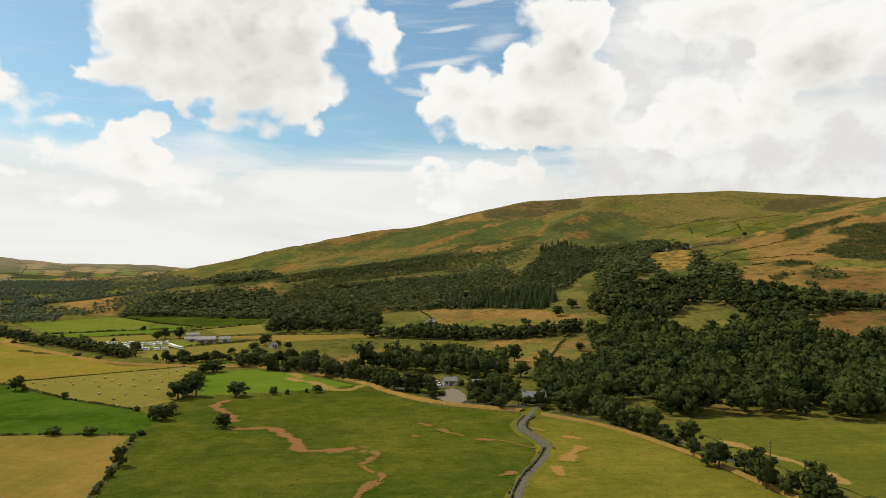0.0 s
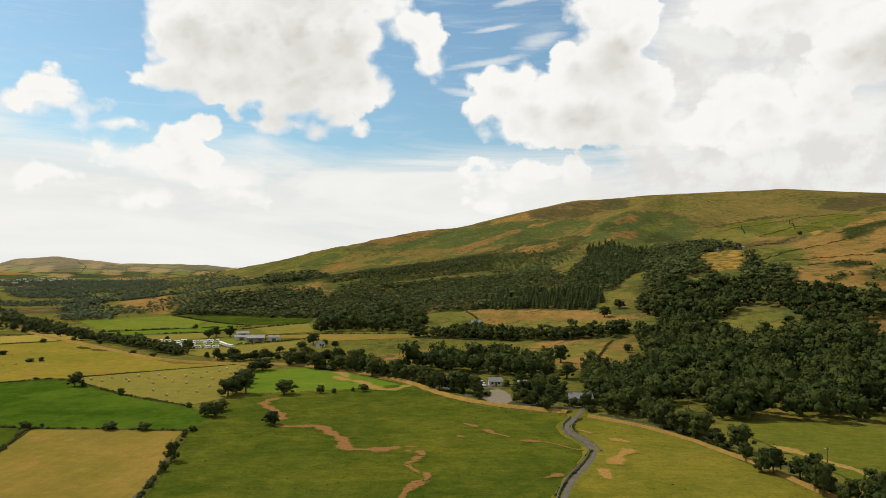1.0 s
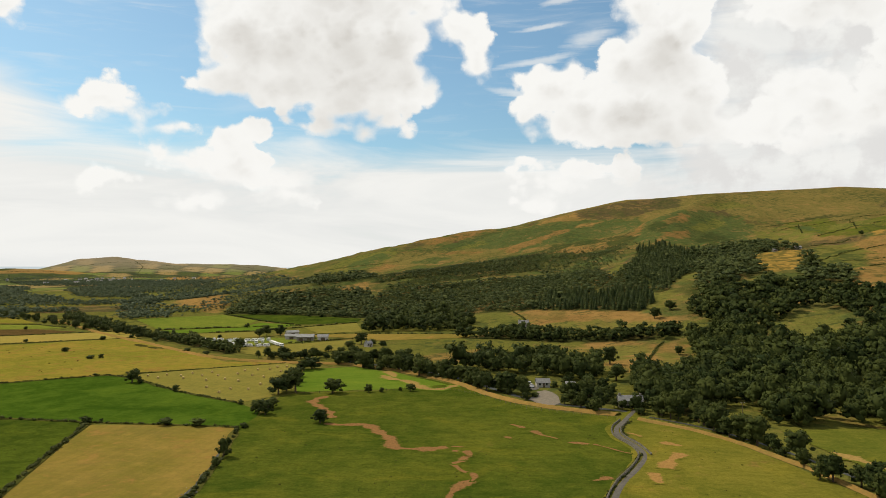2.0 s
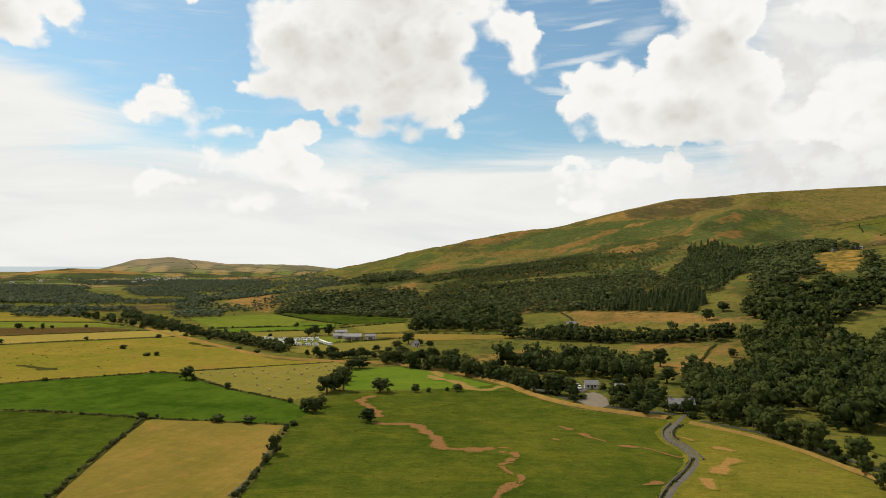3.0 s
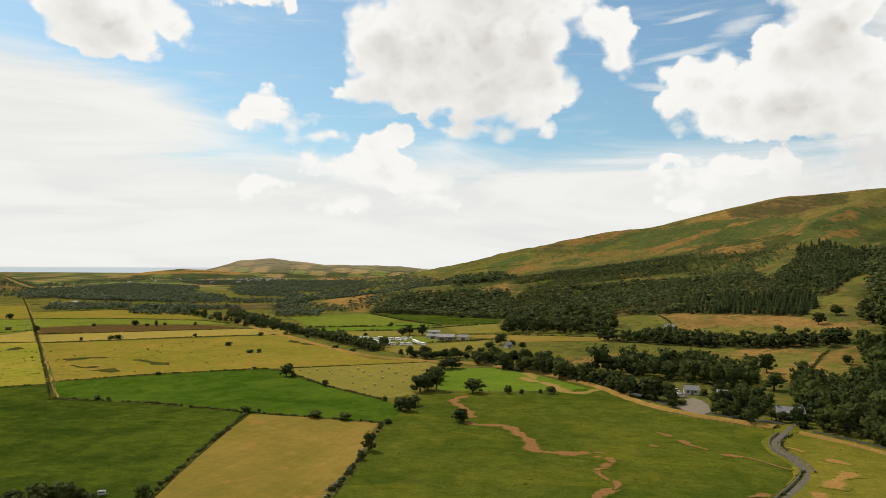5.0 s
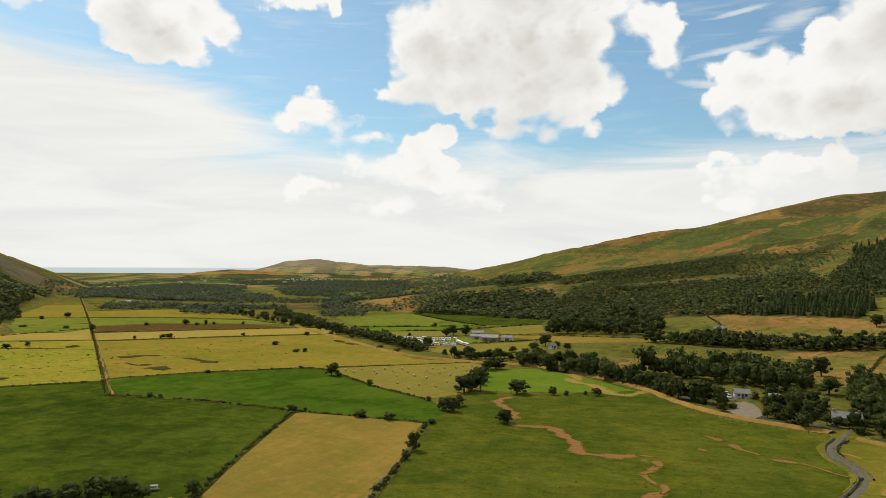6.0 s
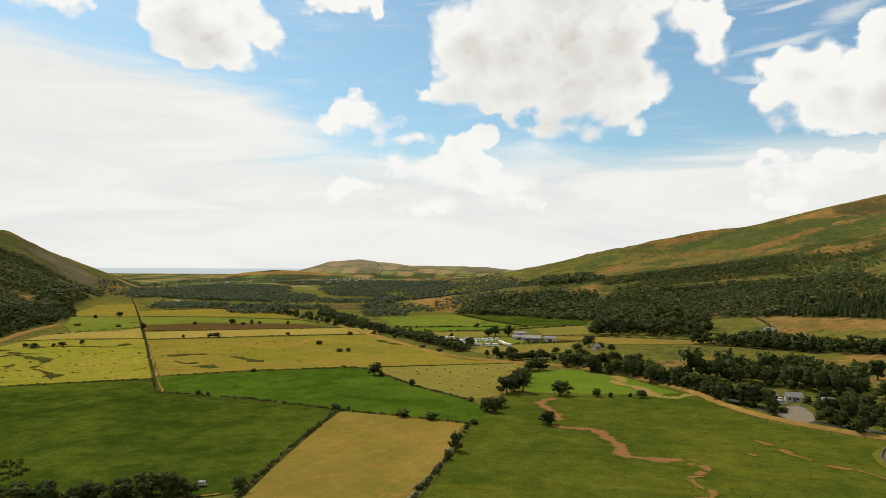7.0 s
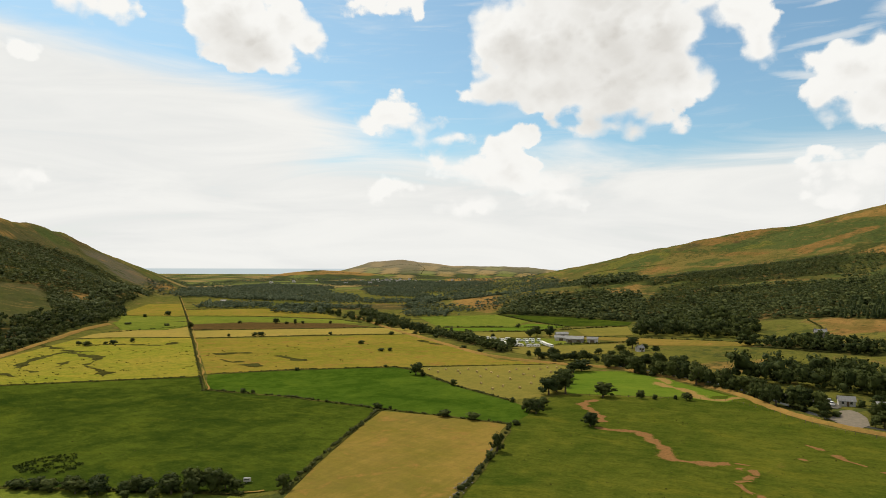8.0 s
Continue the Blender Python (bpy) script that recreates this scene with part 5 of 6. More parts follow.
for spot in ((-94, 324, 11.9, 7.5), (-118, 318, 11.1, 9.3), (-117, 326, 9.7, 8.9), (-121, 342, 8.5, 8.1), (-123, 353, 8.7, 7.8), (-130, 390, 8.9, 6.6), (-109, 284, 5.2, 4.4), (-112, 324, 9.6, 11.5), (-126, 368, 7.9, 6.2), (-128, 398, 13.0, 7.3), (-81, 263, 7.2, 5.4), (-96, 212, 5.1, 7.1), (-94, 202, 2.8, 3.2), (-112, 276, 6.5, 5.7), (-107, 274, 7.8, 6.6), (-109, 287, 6.2, 4.9), (-202, 337, 9.0, 7.7), (-168, 317, 4.0, 3.5)):
    plant(*spot)
for spot in ((-197, 336, 3.1, 2.5), (-125, 292, 3.2, 2.3), (-136, 250, 5.8, 3.2), (-124, 251, 6.6, 3.2), (-106, 251, 3.8, 2.2), (-167, 248, 4.7, 3.1), (-163, 252, 1.6, 1.5), (-244, 250, 3.5, 2.2), (-239, 251, 2.4, 1.9), (-130, 149, 4.5, 4.3)):
    plant(*spot)
for spot in ((-191, 114, 6, 3.0), (-186, 116, 6, 3.6), (-182, 117, 5.5, 3.4), (-174, 119, 6.5, 3.8), (-168, 121, 6.5, 4.2), (-162, 128, 6.5, 4.4), (-152, 131, 6.5, 4.6), (-147, 134, 6.0, 5.0), (-139, 141, 5.0, 4.0), (-177, 120, 6.3, 4.3), (-171, 123, 6.3, 4.8), (-164, 126, 5.3, 3.1), (-159, 129, 6.5, 3.7), (-155, 133, 6.9, 5.5), (-150, 136, 7.5, 6.8), (-144, 137, 8.3, 7.0), (-143, 141, 5.4, 5.0), (-160, 123, 3.2, 2.1)):
    plant(*spot)
for spot in ((-154, 127, 3.8, 2.4), (-145, 130, 3.2, 2.1), (-121, 138, 2.0, 1.4), (-489, 332, 5.0, 3.9), (-482, 333, 7.5, 4.3), (-480, 347, 3.8, 2.6), (-475, 350, 6.8, 3.9), (-473, 365, 4.8, 4.0), (-691, 581, 9.4, 6.2), (-683, 542, 5.7, 5.3), (-608, 463, 9.4, 4.0), (-571, 479, 6.1, 3.4), (-527, 469, 5.8, 7.6)):
    plant(*spot)
for spot in ((-428, 449, 6.6, 3.9), (-423, 452, 7.6, 4.4), (-446, 438, 3.3, 2.9), (-505, 560, 8.7, 6.0), (-479, 560, 4.0, 6.5), (-491, 561, 5.8, 3.0), (-453, 584, 4.1, 4.2), (-482, 575, 4.1, 3.0), (-531, 536, 5.2, 3.6), (-319, 449, 6.1, 3.1), (-279, 418, 5.5, 2.4), (-274, 421, 4.0, 2.9), (-383, 494, 4.4, 3.0), (-338, 521, 5.4, 3.5), (-293, 520, 6.6, 3.4), (-319, 539, 5.5, 3.6), (-269, 317, 3.5, 2.0), (-233, 354, 3.3, 1.7), (-215, 445, 5.5, 3.2), (-236, 460, 5.7, 2.9)):
    plant(*spot)
for spot in ((-227, 566, 9.6, 8.4), (-224, 574, 9.7, 9.9), (-214, 579, 9.7, 10.0), (-222, 489, 6.4, 6.5), (-207, 481, 9.9, 8.5), (-131, 527, 10.0, 9.4), (-132, 498, 8.7, 6.1), (-121, 521, 6.5, 5.0), (-110, 508, 7.1, 5.7), (-270, 643, 4.9, 5.1), (-142, 478, 7.7, 4.8), (-131, 470, 6.8, 4.6), (-155, 430, 10.7, 5.9), (-149, 440, 8.7, 5.2), (-138, 446, 7.9, 5.2), (-168, 442, 7.4, 4.6), (-252, 545, 4.3, 3.9), (-222, 472, 4.9, 4.2)):
    plant(*spot)
for spot in ((45, 446, 11.3, 11.7), (42, 383, 12.2, 9.4), (122, 674, 12.9, 9.9), (137, 529, 12.6, 8.7), (96, 500, 7.9, 6.5), (58, 410, 9.8, 8.0), (303, 834, 10.6, 15.1), (453, 1066, 7.6, 7.9), (251, 599, 14.3, 11.8), (223, 544, 10.4, 8.9), (103, 641, 12.2, 10.5)):
    plant(*spot)
for spot in ((-78, 329, 4.6, 4.2), (-72, 330, 2.6, 2.6), (-59, 335, 5.6, 3.9), (-64, 335, 2.3, 2.1)):
    plant(*spot)
belt(((-120, 417), (-98, 435), (-72, 407), (-42, 370), (-26, 350)), 7, 9.5, 7)
belt(((14, 313), (23, 305), (31, 301)), 6, 7.5, 8)
belt(((42, 301), (53, 294), (62, 285)), 7, 9, 7)
belt(((64, 280), (71, 260), (78, 241), (81, 237)), 7, 9, 4)
belt(((81, 227), (81, 214), (84, 209), (90, 207), (90, 195), (94, 186), (95, 176), (98, 168), (100, 159)), 7.5, 8, 5)
belt(((-176, 441), (-157, 436), (-134, 442), (-112, 422)), 9, 7, 7)
belt(((-591, 732), (-453, 638), (-375, 585), (-312, 543)), 10, 7, 18)
belt(((-25, 344), (-12, 338), (-4, 329)), 6, 8.5, 7)
belt(((18, 332), (28, 342), (36, 345)), 8, 7, 7)
belt(((-101, 407), (-81, 399), (-58, 383), (-40, 366)), 8, 9.5, 5)
hedge(((-369, 193), (-340, 226), (-297, 274)), 1.0)
hedge(((-301, 281), (-272, 318), (-228, 357)), 1.0)
hedge(((-264, 246), (-215, 252), (-168, 250), (-136, 251), (-108, 251)), 1.2)
hedge(((-228, 357), (-209, 350), (-169, 318), (-127, 294)), 1.2)
hedge(((-166, 247), (-157, 222), (-139, 174), (-127, 145)), 1.8)
hedge(((-108, 249), (-98, 217), (-91, 188), (-85, 161)), 1.6)
hedge(((-459, 413), (-390, 484), (-323, 542)), 0.8)
hedge(((-340, 607), (-279, 645), (-264, 654), (-231, 674)), 2.2)
hedge(((-306, 572), (-246, 615), (-184, 719)), 2.2)
hedge(((-199, 583), (-164, 604), (-55, 618)), 1.5)
hedge(((-215, 493), (-148, 562), (-144, 600)), 2.0)
hedge(((-666, 586), (-605, 624), (-483, 638)), 0.9)
hedge(((-731, 533), (-667, 585)), 0.9)
hedge(((-538, 360), (-465, 415)), 0.7)
hedge(((-220, 362), (-150, 418)), 0.7)
hedge(((-196, 112), (-154, 132), (-135, 140)), 1.6)
hedge(((309, 851), (372, 924), (433, 977), (522, 1029)), 1.6)
hedge(((349, 866), (401, 845), (434, 830)), 1.6)
hedge(((350, 804), (394, 802), (402, 770)), 1.6)
hedge(((301, 1031), (360, 1014), (435, 1059)), 1.6)
hedge(((539, 1708), (649, 1748), (866, 1823)), 1.6)
hedge(((523, 1746), (663, 1824)), 1.6)
hedge(((410, 1103), (535, 1230), (628, 1238)), 1.6)
hedge(((-23, 747), (-12, 702), (-4, 639)), 1.6)
hedge(((59, 417), (71, 469), (86, 527), (93, 542)), 1.6)
hedge(((293, 650), (314, 611), (345, 559)), 1.6)
hedge(((614, 1768), (424, 1207)), 1.6)
hedge(((728, 1770), (475, 1133)), 1.6)
hedge(((329, 577), (348, 564)), 1.6)
hedge(((-225, 1071), (-199, 1114), (-134, 1173)), 1.6)
hedge(((-506, 1656), (-421, 1683), (-301, 1689)), 1.6)
hedge(((-562, 402), (-554, 489)), 1.2)
hedge(((-632, 465), (-599, 528)), 1.2)
hedge(((-758, 667), (-691, 756)), 1.2)
hedge(((-517, 462), (-432, 535), (-361, 594)), 1.2)
hedge(((-900, 780), (-867, 867)), 1.2)
hedge(((-435, 613), (-483, 638)), 1.2)
hedge(((-637, 388), (-665, 444), (-726, 526)), 1.2)
hedge(((-369, 810), (-294, 728), (-229, 676)), 2.2)
hedge(((-177, 559), (-176, 521)), 2.2)
hedge(((-2183, 3068), (-2043, 3178), (-1906, 3302)), 2.6, False)
hedge(((-1996, 2900), (-1893, 3162), (-1685, 3334)), 2.6, False)
hedge(((-1634, 3506), (-1447, 3532)), 2.6, False)
hedge(((-2183, 2695), (-2026, 2847)), 2.6, False)
hedge(((-1571, 3303), (-1359, 3552)), 2.6, False)
hedge(((-1839, 3306), (-1639, 3445)), 2.6, False)
hedge(((-2015, 3335), (-1894, 3232), (-1833, 3089)), 2.6, False)


# ---- flood banks, river, lane and tracks ----
LEVEE = ((-516, 704), (-355, 555), (-280, 496), (-211, 436), (-167, 419), (-118, 420), (-102, 413), (-81, 399), (-63, 386), (-39, 362), (-21, 330), (-3, 310), (16, 300), (32, 295), (34, 293))
LEVEE2 = ((40, 287), (59, 270), (72, 247), (82, 221), (87, 202), (92, 183), (95, 167), (97, 150))
LEVEE3 = ((-431, 207), (-470, 265), (-545, 346), (-617, 450))
DITCH = ((-263, 244), (-306, 281), (-417, 376), (-585, 519), (-801, 700), (-1098, 948))
LANE = ((44, 314), (34, 283), (29, 269), (29, 256), (33, 247), (35, 233), (30, 217), (24, 203), (20, 188), (16, 165))


def shifted(line, by):
    """The line moved sideways to its right."""
    res = []
    for i, (x, y) in enumerate(line):
        (ax, ay), (bx, by_) = line[max(0, i - 1)], line[min(len(line) - 1, i + 1)]
        d = math.hypot(bx - ax, by_ - ay)
        res.append((x + (by_ - ay) / d * by, y - (bx - ax) / d * by))
    return tuple(res)


BANK = ((-4.2, 0.22), (-2.8, 0.6), (-1.3, 1.2), (-0.4, 1.35), (0.5, 1.3), (1.5, 1.0), (2.6, 0.5), (3.6, 0.15))
ribbon("flood_bank", LEVEE, tuple((a * 0.66, u * 0.9 - 0.06) for a, u in BANK), straw, 2.0, 0.26, label="long flood bank of dry straw coloured grass", category="bank")
ribbon("flood_bank", LEVEE2, tuple((a * 0.34, u * 0.75 - 0.04) for a, u in BANK), straw, 2.0, 0.26, label="flood bank of dry straw coloured grass beside the river", category="bank")
ribbon("flood_bank", LEVEE3, tuple((a * 0.8, u * 0.9 + 0.02) for a, u in BANK), straw, 4.0, 0.2, label="flood bank of dry grass below the wooded hill", category="bank")
ribbon("river", shifted(LEVEE2, -7.5), ((-0.9, 0.06), (0, 0.07), (0.9, 0.06)), water, 4.0, 0.1, label="narrow dark river between trees", category="river")
ribbon("river", shifted(LEVEE[5:], -9.5), ((-1.6, 0.06), (0, 0.07), (1.6, 0.06)), water, 4.0, 0.1, label="narrow dark river behind the flood bank", category="river")
ribbon("ditch", DITCH, ((-0.4, 0.22), (-0.2, 0.20), (0.2, 0.20), (0.4, 0.22)), rushes, 4.0, 0.5, label="straight narrow drainage ditch with dark water", category="ditch")
ribbon("verge", shifted(DITCH, 1.4), ((-0.4, 0.24), (0, 0.30), (0.4, 0.24)), straw, 4.0, 0.9, label="dry grass verge along the ditch", category="verge")
ribbon("lane", LANE, ((-0.88, 0.24), (-0.45, 0.30), (0, 0.31), (0.45, 0.30), (0.88, 0.24)), tarmac, 1.5, 0.03, label="narrow grey tarmac lane winding to a bridge", category="lane")
ribbon("verge", LANE, ((-3.4, 0.02), (-2.2, 0.21), (-1.3, 0.22), (1.3, 0.22), (2.2, 0.21), (3.4, 0.02)), dry_pasture, 2.0, 0.2, label="rough grass verge of the lane", category="verge")


def stone_wall(line, tall=1.1, label="low grey dry stone wall beside the lane"):
    """A dry stone wall: leaning faces, uneven capstones of its own mesh."""
    ob = new("stone_wall")
    body = ribbon("wall_body", line, ((-0.30, 0.0), (-0.20, tall * 0.85), (0.20, tall * 0.85), (0.30, 0.0)), old_wall, 1.2, 0.15, kind="", smooth=False)
    body.parent = ob
    rng = np.random.default_rng(5)
    pts, way = along(soften(line), 0.75)
    pieces = []
    for (x, y), (dx, dy) in zip(pts, way):
        pieces.append(ball(rng, np.array((x, y, float(height(x, y)) + tall * 0.93)), np.array((0.27, 0.27, 0.16)), 0.2))
    v, f = gather(pieces)
    cap = new("coping", mesh_of("coping", v, f, [old_wall]))
    cap.parent = ob
    tagged(ob, label, "wall", "lane walls")


stone_wall(shifted(LANE[1:], 1.7), 0.9)
stone_wall(shifted(LANE[1:6], -1.6), 0.85)
hedge(shifted(LANE[1:4], -2.6), 0.9, False)
hedge(shifted(LANE[5:], 1.6), 0.9)
hedge(shifted(DITCH, -0.9), 0.4, False)

lift = [0.10]


def worn(line, wide, mat):
    """A trodden strip of bare earth that frays out into the grass."""
    lift[0] += 0.004
    up = lift[0]
    (ax, ay), (bx, by), (cx, cy), (dx, dy) = line[0], line[1], line[-2], line[-1]
    p, q = 1.6 / math.hypot(bx - ax, by - ay), 1.6 / math.hypot(dx - cx, dy - cy)
    line = ((ax - (bx - ax) * p, ay - (by - ay) * p), *line, (dx + (dx - cx) * q, dy + (dy - cy) * q))
    pts, way = along(soften(line), 1.0)
    n = len(pts)
    rng = np.random.default_rng(int(abs(line[0][0] * 13 + line[0][1])))
    ease = np.convolve(rng.normal(size=n + 6), (0.1, 0.2, 0.3, 0.35, 0.3, 0.2, 0.1), "valid")
    half = wide * np.clip(1 + 0.6 * ease, 0.45, 1.8)
    across = np.array((-1.5, -1.0, -0.5, 0.0, 0.5, 1.0, 1.5))
    x = pts[:, :1] + way[:, 1:] * half[:, None] * across
    y = pts[:, 1:] - way[:, :1] * half[:, None] * across
    ends = np.clip(np.minimum(np.arange(n), np.arange(n)[::-1]) / 2.0, 0, 1)
    edge = ends[:, None] * np.clip(1.1 - np.abs(across) * 0.8, 0, 1)
    edge[:, (0, -1)] = 0
    c = len(across)
    i = (np.arange(n - 1)[:, None] * c + np.arange(c - 1)).ravel()
    faces = np.stack([i, i + 1, i + c + 1, i + c], 1)[:, ::-1]
    me = mesh_of("worn_track", np.stack([x, y, height(x, y) + up], 2).reshape(-1, 3), faces, [mat], smooth=True)
    me.attributes.new("edge", "FLOAT", "POINT").data.foreach_set("value", edge.ravel().astype(np.float32))
    tagged(new("worn_track", me), "winding worn track of bare reddish earth", "track", kind="structure")


worn(((-94.2, 315), (-97.2, 308.1), (-96.2, 300), (-91.1, 293.7), (-85.7, 286.6), (-81.4, 279.6), (-79.7, 272.3)), 1.9, trodden_pasture)
worn(((-78, 262.1), (-74.4, 260.3), (-68, 261.4), (-63.6, 262.8), (-59.5, 258.3), (-55.2, 250.5), (-51.3, 245.6), (-48.6, 240.6), (-48, 234.5), (-45.7, 230.6), (-40.9, 230), (-34.6, 230.6), (-31.2, 232.4), (-28.6, 234.2)), 1.9, trodden_pasture)
worn(((-26.7, 235.4), (-23.4, 235)), 1, trodden_pasture)
worn(((-25.7, 229.9), (-23.9, 229.1), (-22, 229.7)), 1.6, trodden_pasture)
worn(((-20.4, 225.4), (-22.1, 222.2), (-22, 217.8)), 1.5, trodden_pasture)
worn(((-24.9, 215.6), (-22.5, 210.3), (-20.6, 206.9), (-17.6, 205.6)), 1.7, trodden_pasture)
worn(((-17, 198.9), (-19.5, 196), (-20.8, 192.1), (-21.8, 187.5), (-22.3, 182.8)), 2.1, trodden_pasture)
worn(((-9.1, 271.1), (-6.3, 268.4), (-3.9, 265.6)), 1.2, trodden_pasture)
worn(((-0.8, 261.3), (2, 255.6), (5.1, 253.4), (7.5, 251.1)), 1.3, trodden_pasture)
worn(((11.5, 246.4), (14.6, 245.9), (17.3, 245.3)), 0.9, trodden_pasture)
worn(((19.9, 244.8), (23.8, 241.2), (27.3, 237), (30.2, 234.8)), 0.7, trodden_pasture)
worn(((16.9, 204.3), (18.8, 205.4), (20.8, 207.5)), 1.5, trodden_pasture)
worn(((-10.3, 250.8), (-8.6, 249.7)), 0.8, trodden_pasture)
worn(((32.9, 263.3), (35.1, 261.7), (37, 258.4)), 1.2, trodden_dry_pasture)
worn(((42.8, 250.8), (45.2, 249.5), (47.9, 247)), 1.2, trodden_dry_pasture)
worn(((46.7, 236.4), (43.7, 233), (40.4, 226.7), (38.5, 218.9)), 2.2, trodden_dry_pasture)
worn(((34, 213.3), (33.9, 208.3), (34.2, 203.7)), 1.8, trodden_dry_pasture)
worn(((-82, 379), (-74.7, 367.5), (-68.4, 365.8), (-61.8, 358.8), (-57.7, 348), (-52.3, 341.6), (-46, 340.5), (-41.4, 348.6), (-39.8, 354.1)), 3, trodden_meadow)
worn(((-83.2, 393.6), (-78.5, 386.5), (-74.7, 375.4)), 2.2, trodden_meadow)


worn(((-21.7, 217.9), (-23.5, 216.7), (-24.7, 215)), 1.2, trodden_pasture)
worn(((-17.8, 205.6), (-16.8, 202.1), (-17.2, 198.8)), 1.2, trodden_pasture)
worn(((-22.2, 229.6), (-20.9, 227.3), (-20.6, 224.7)), 1.2, trodden_pasture)
lift[0] = 0.225
worn(((95.6, 245.3), (99.2, 237.8), (102.6, 230.6), (106.1, 222.6), (109.1, 216.4), (110.7, 208.2), (111.4, 196.5)), 2.2, trodden_green)


def channel(line):
    ribbon("rush_channel", line, ((-2.6, 0.23), (-0.9, 0.26), (0.9, 0.26), (2.6, 0.23)), rushes, 2.0, 1.1, label="dark rush filled channel in wet pasture", category="channel")


channel(((-413, 242), (-436, 263), (-452, 285), (-462, 308), (-446, 314)))
channel(((-514, 318), (-480, 313), (-440, 299), (-419, 298), (-399, 282), (-393, 271), (-368, 261), (-350, 255), (-342, 246)))
channel(((-486, 334), (-475, 350), (-454, 358), (-436, 364), (-448, 385)))
channel(((-388, 237), (-402, 241)))
channel(((-340, 329), (-325, 322), (-323, 330)))
channel(((-324, 362), (-303, 354), (-289, 350)))
channel(((-364, 345), (-358, 359), (-339, 367)))
channel(((-296, 497), (-276, 480), (-257, 473)))
channel(((-311, 322), (-298, 316)))
channel(((-399, 225), (-381, 223)))
channel(((-415, 275), (-398, 257)))


def tufts(ring, count, label, size=0.5, mat=None):
    """Clumps of rushes: sprays in one mesh."""
    rng = np.random.default_rng(count)
    xs, ys = [p[0] for p in ring], [p[1] for p in ring]
    x, y = rng.uniform(min(xs), max(xs), count * 4), rng.uniform(min(ys), max(ys), count * 4)
    keep = inside(x, y, ring) & (wander(x, y, 30, 2.2) > -0.35)
    pieces = [sprays(rng, np.array((a, b, 0.2)), np.array((1.8, 1.8, 0.5)) * size * rng.uniform(0.5, 1.6), 8, size * 0.7) for a, b in zip(x[keep][:count], y[keep][:count])]
    v, f = gather(pieces)
    tagged(new("rushes", mesh_of("rushes", v, f, [mat or rushes])), label, "rushes", kind="stuff")


tufts(((-214, 126), (-216, 134), (-210, 143), (-196, 136), (-193, 129), (-203, 122)), 150, "dark rushes growing in the cattle pasture", 0.40, green_rushes)
tufts(((-365, 207), (-304, 277), (-444, 397), (-507, 349), (-450, 254)), 150, "scattered rush tufts in wet pasture", 0.4)
tufts(((-313, 293), (-437, 396), (-356, 471), (-286, 464), (-252, 357)), 50, "scattered rush tufts in olive pasture", 0.4)

for ring, count in ((((-100, 300), (-45, 340), (25, 285), (20, 200), (5, 160), (-70, 145), (-90, 220)), 170), (((45, 275), (80, 225), (92, 170), (30, 150), (40, 230)), 50),
                    (((-290, 270), (-220, 250), (-165, 245), (-145, 165), (-190, 120), (-300, 180)), 120)):
    tufts(ring, count, "small dark thistle clumps in grazed pasture", 0.16)


BROOK = ((-100, 222), (-95, 200), (-91, 182), (-87, 166), (-83, 152), (-78, 134))
ribbon("brook", BROOK, ((-0.35, 0.24), (0, 0.23), (0.35, 0.24)), water, 1.5, 0.4, label="narrow dark brook between hay field and pasture", category="brook")
rng_stones = np.random.default_rng(11)
pts, way = along(BROOK[2:5], 0.5)
v, f = gather([ball(rng_stones, np.array((x + rng_stones.normal() * 1.0, y, 0.28)), np.array((0.3, 0.3, 0.18)) * rng_stones.uniform(0.4, 1.3), 0.25) for x, y in pts])
tagged(new("stones", mesh_of("stones", v, f, [dry_stone])), "loose pale stones along the brook", "stones", kind="stuff")


# ---- buildings ----
def gable_roof(length, width, base, rise, over=0.35, thick=0.18):
    """A pitched roof with eaves, ridge along x."""
    bm = bmesh.new()
    l, w = length / 2 + over, width / 2 + over
    drop = rise * over / (width / 2)
    for side in (-1, 1):
        quad = [(-l, side * w, base - drop), (l, side * w, base - drop), (l, 0, base + rise), (-l, 0, base + rise)]
        low = [bm.verts.new(p) for p in quad]
        top = [bm.verts.new((p[0], p[1], p[2] + thick)) for p in quad]
        bm.faces.new(low), bm.faces.new(top[::-1])
        for i in range(4):
            bm.faces.new((low[i], low[(i + 1) % 4], top[(i + 1) % 4], top[i]))
    bmesh.ops.recalc_face_normals(bm, faces=bm.faces[:])
    return bm


def shell(length, width, tall, rise):
    """Four walls with gables, ridge along x."""
    bm = bmesh.new()
    l, w = length / 2, width / 2
    ring = [bm.verts.new(p) for p in ((-l, -w, -0.3), (l, -w, -0.3), (l, w, -0.3), (-l, w, -0.3))]
    top = [bm.verts.new(p) for p in ((-l, -w, tall), (l, -w, tall), (l, w, tall), (-l, w, tall))]
    ends = [bm.verts.new((-l, 0, tall + rise)), bm.verts.new((l, 0, tall + rise))]
    bm.faces.new((ring[0], ring[1], top[1], top[0])), bm.faces.new((ring[2], ring[3], top[3], top[2]))
    bm.faces.new((ring[1], ring[2], top[2], ends[1], top[1])), bm.faces.new((ring[3], ring[0], top[0], ends[0], top[3]))
    bm.faces.new(ring[::-1])
    return bm


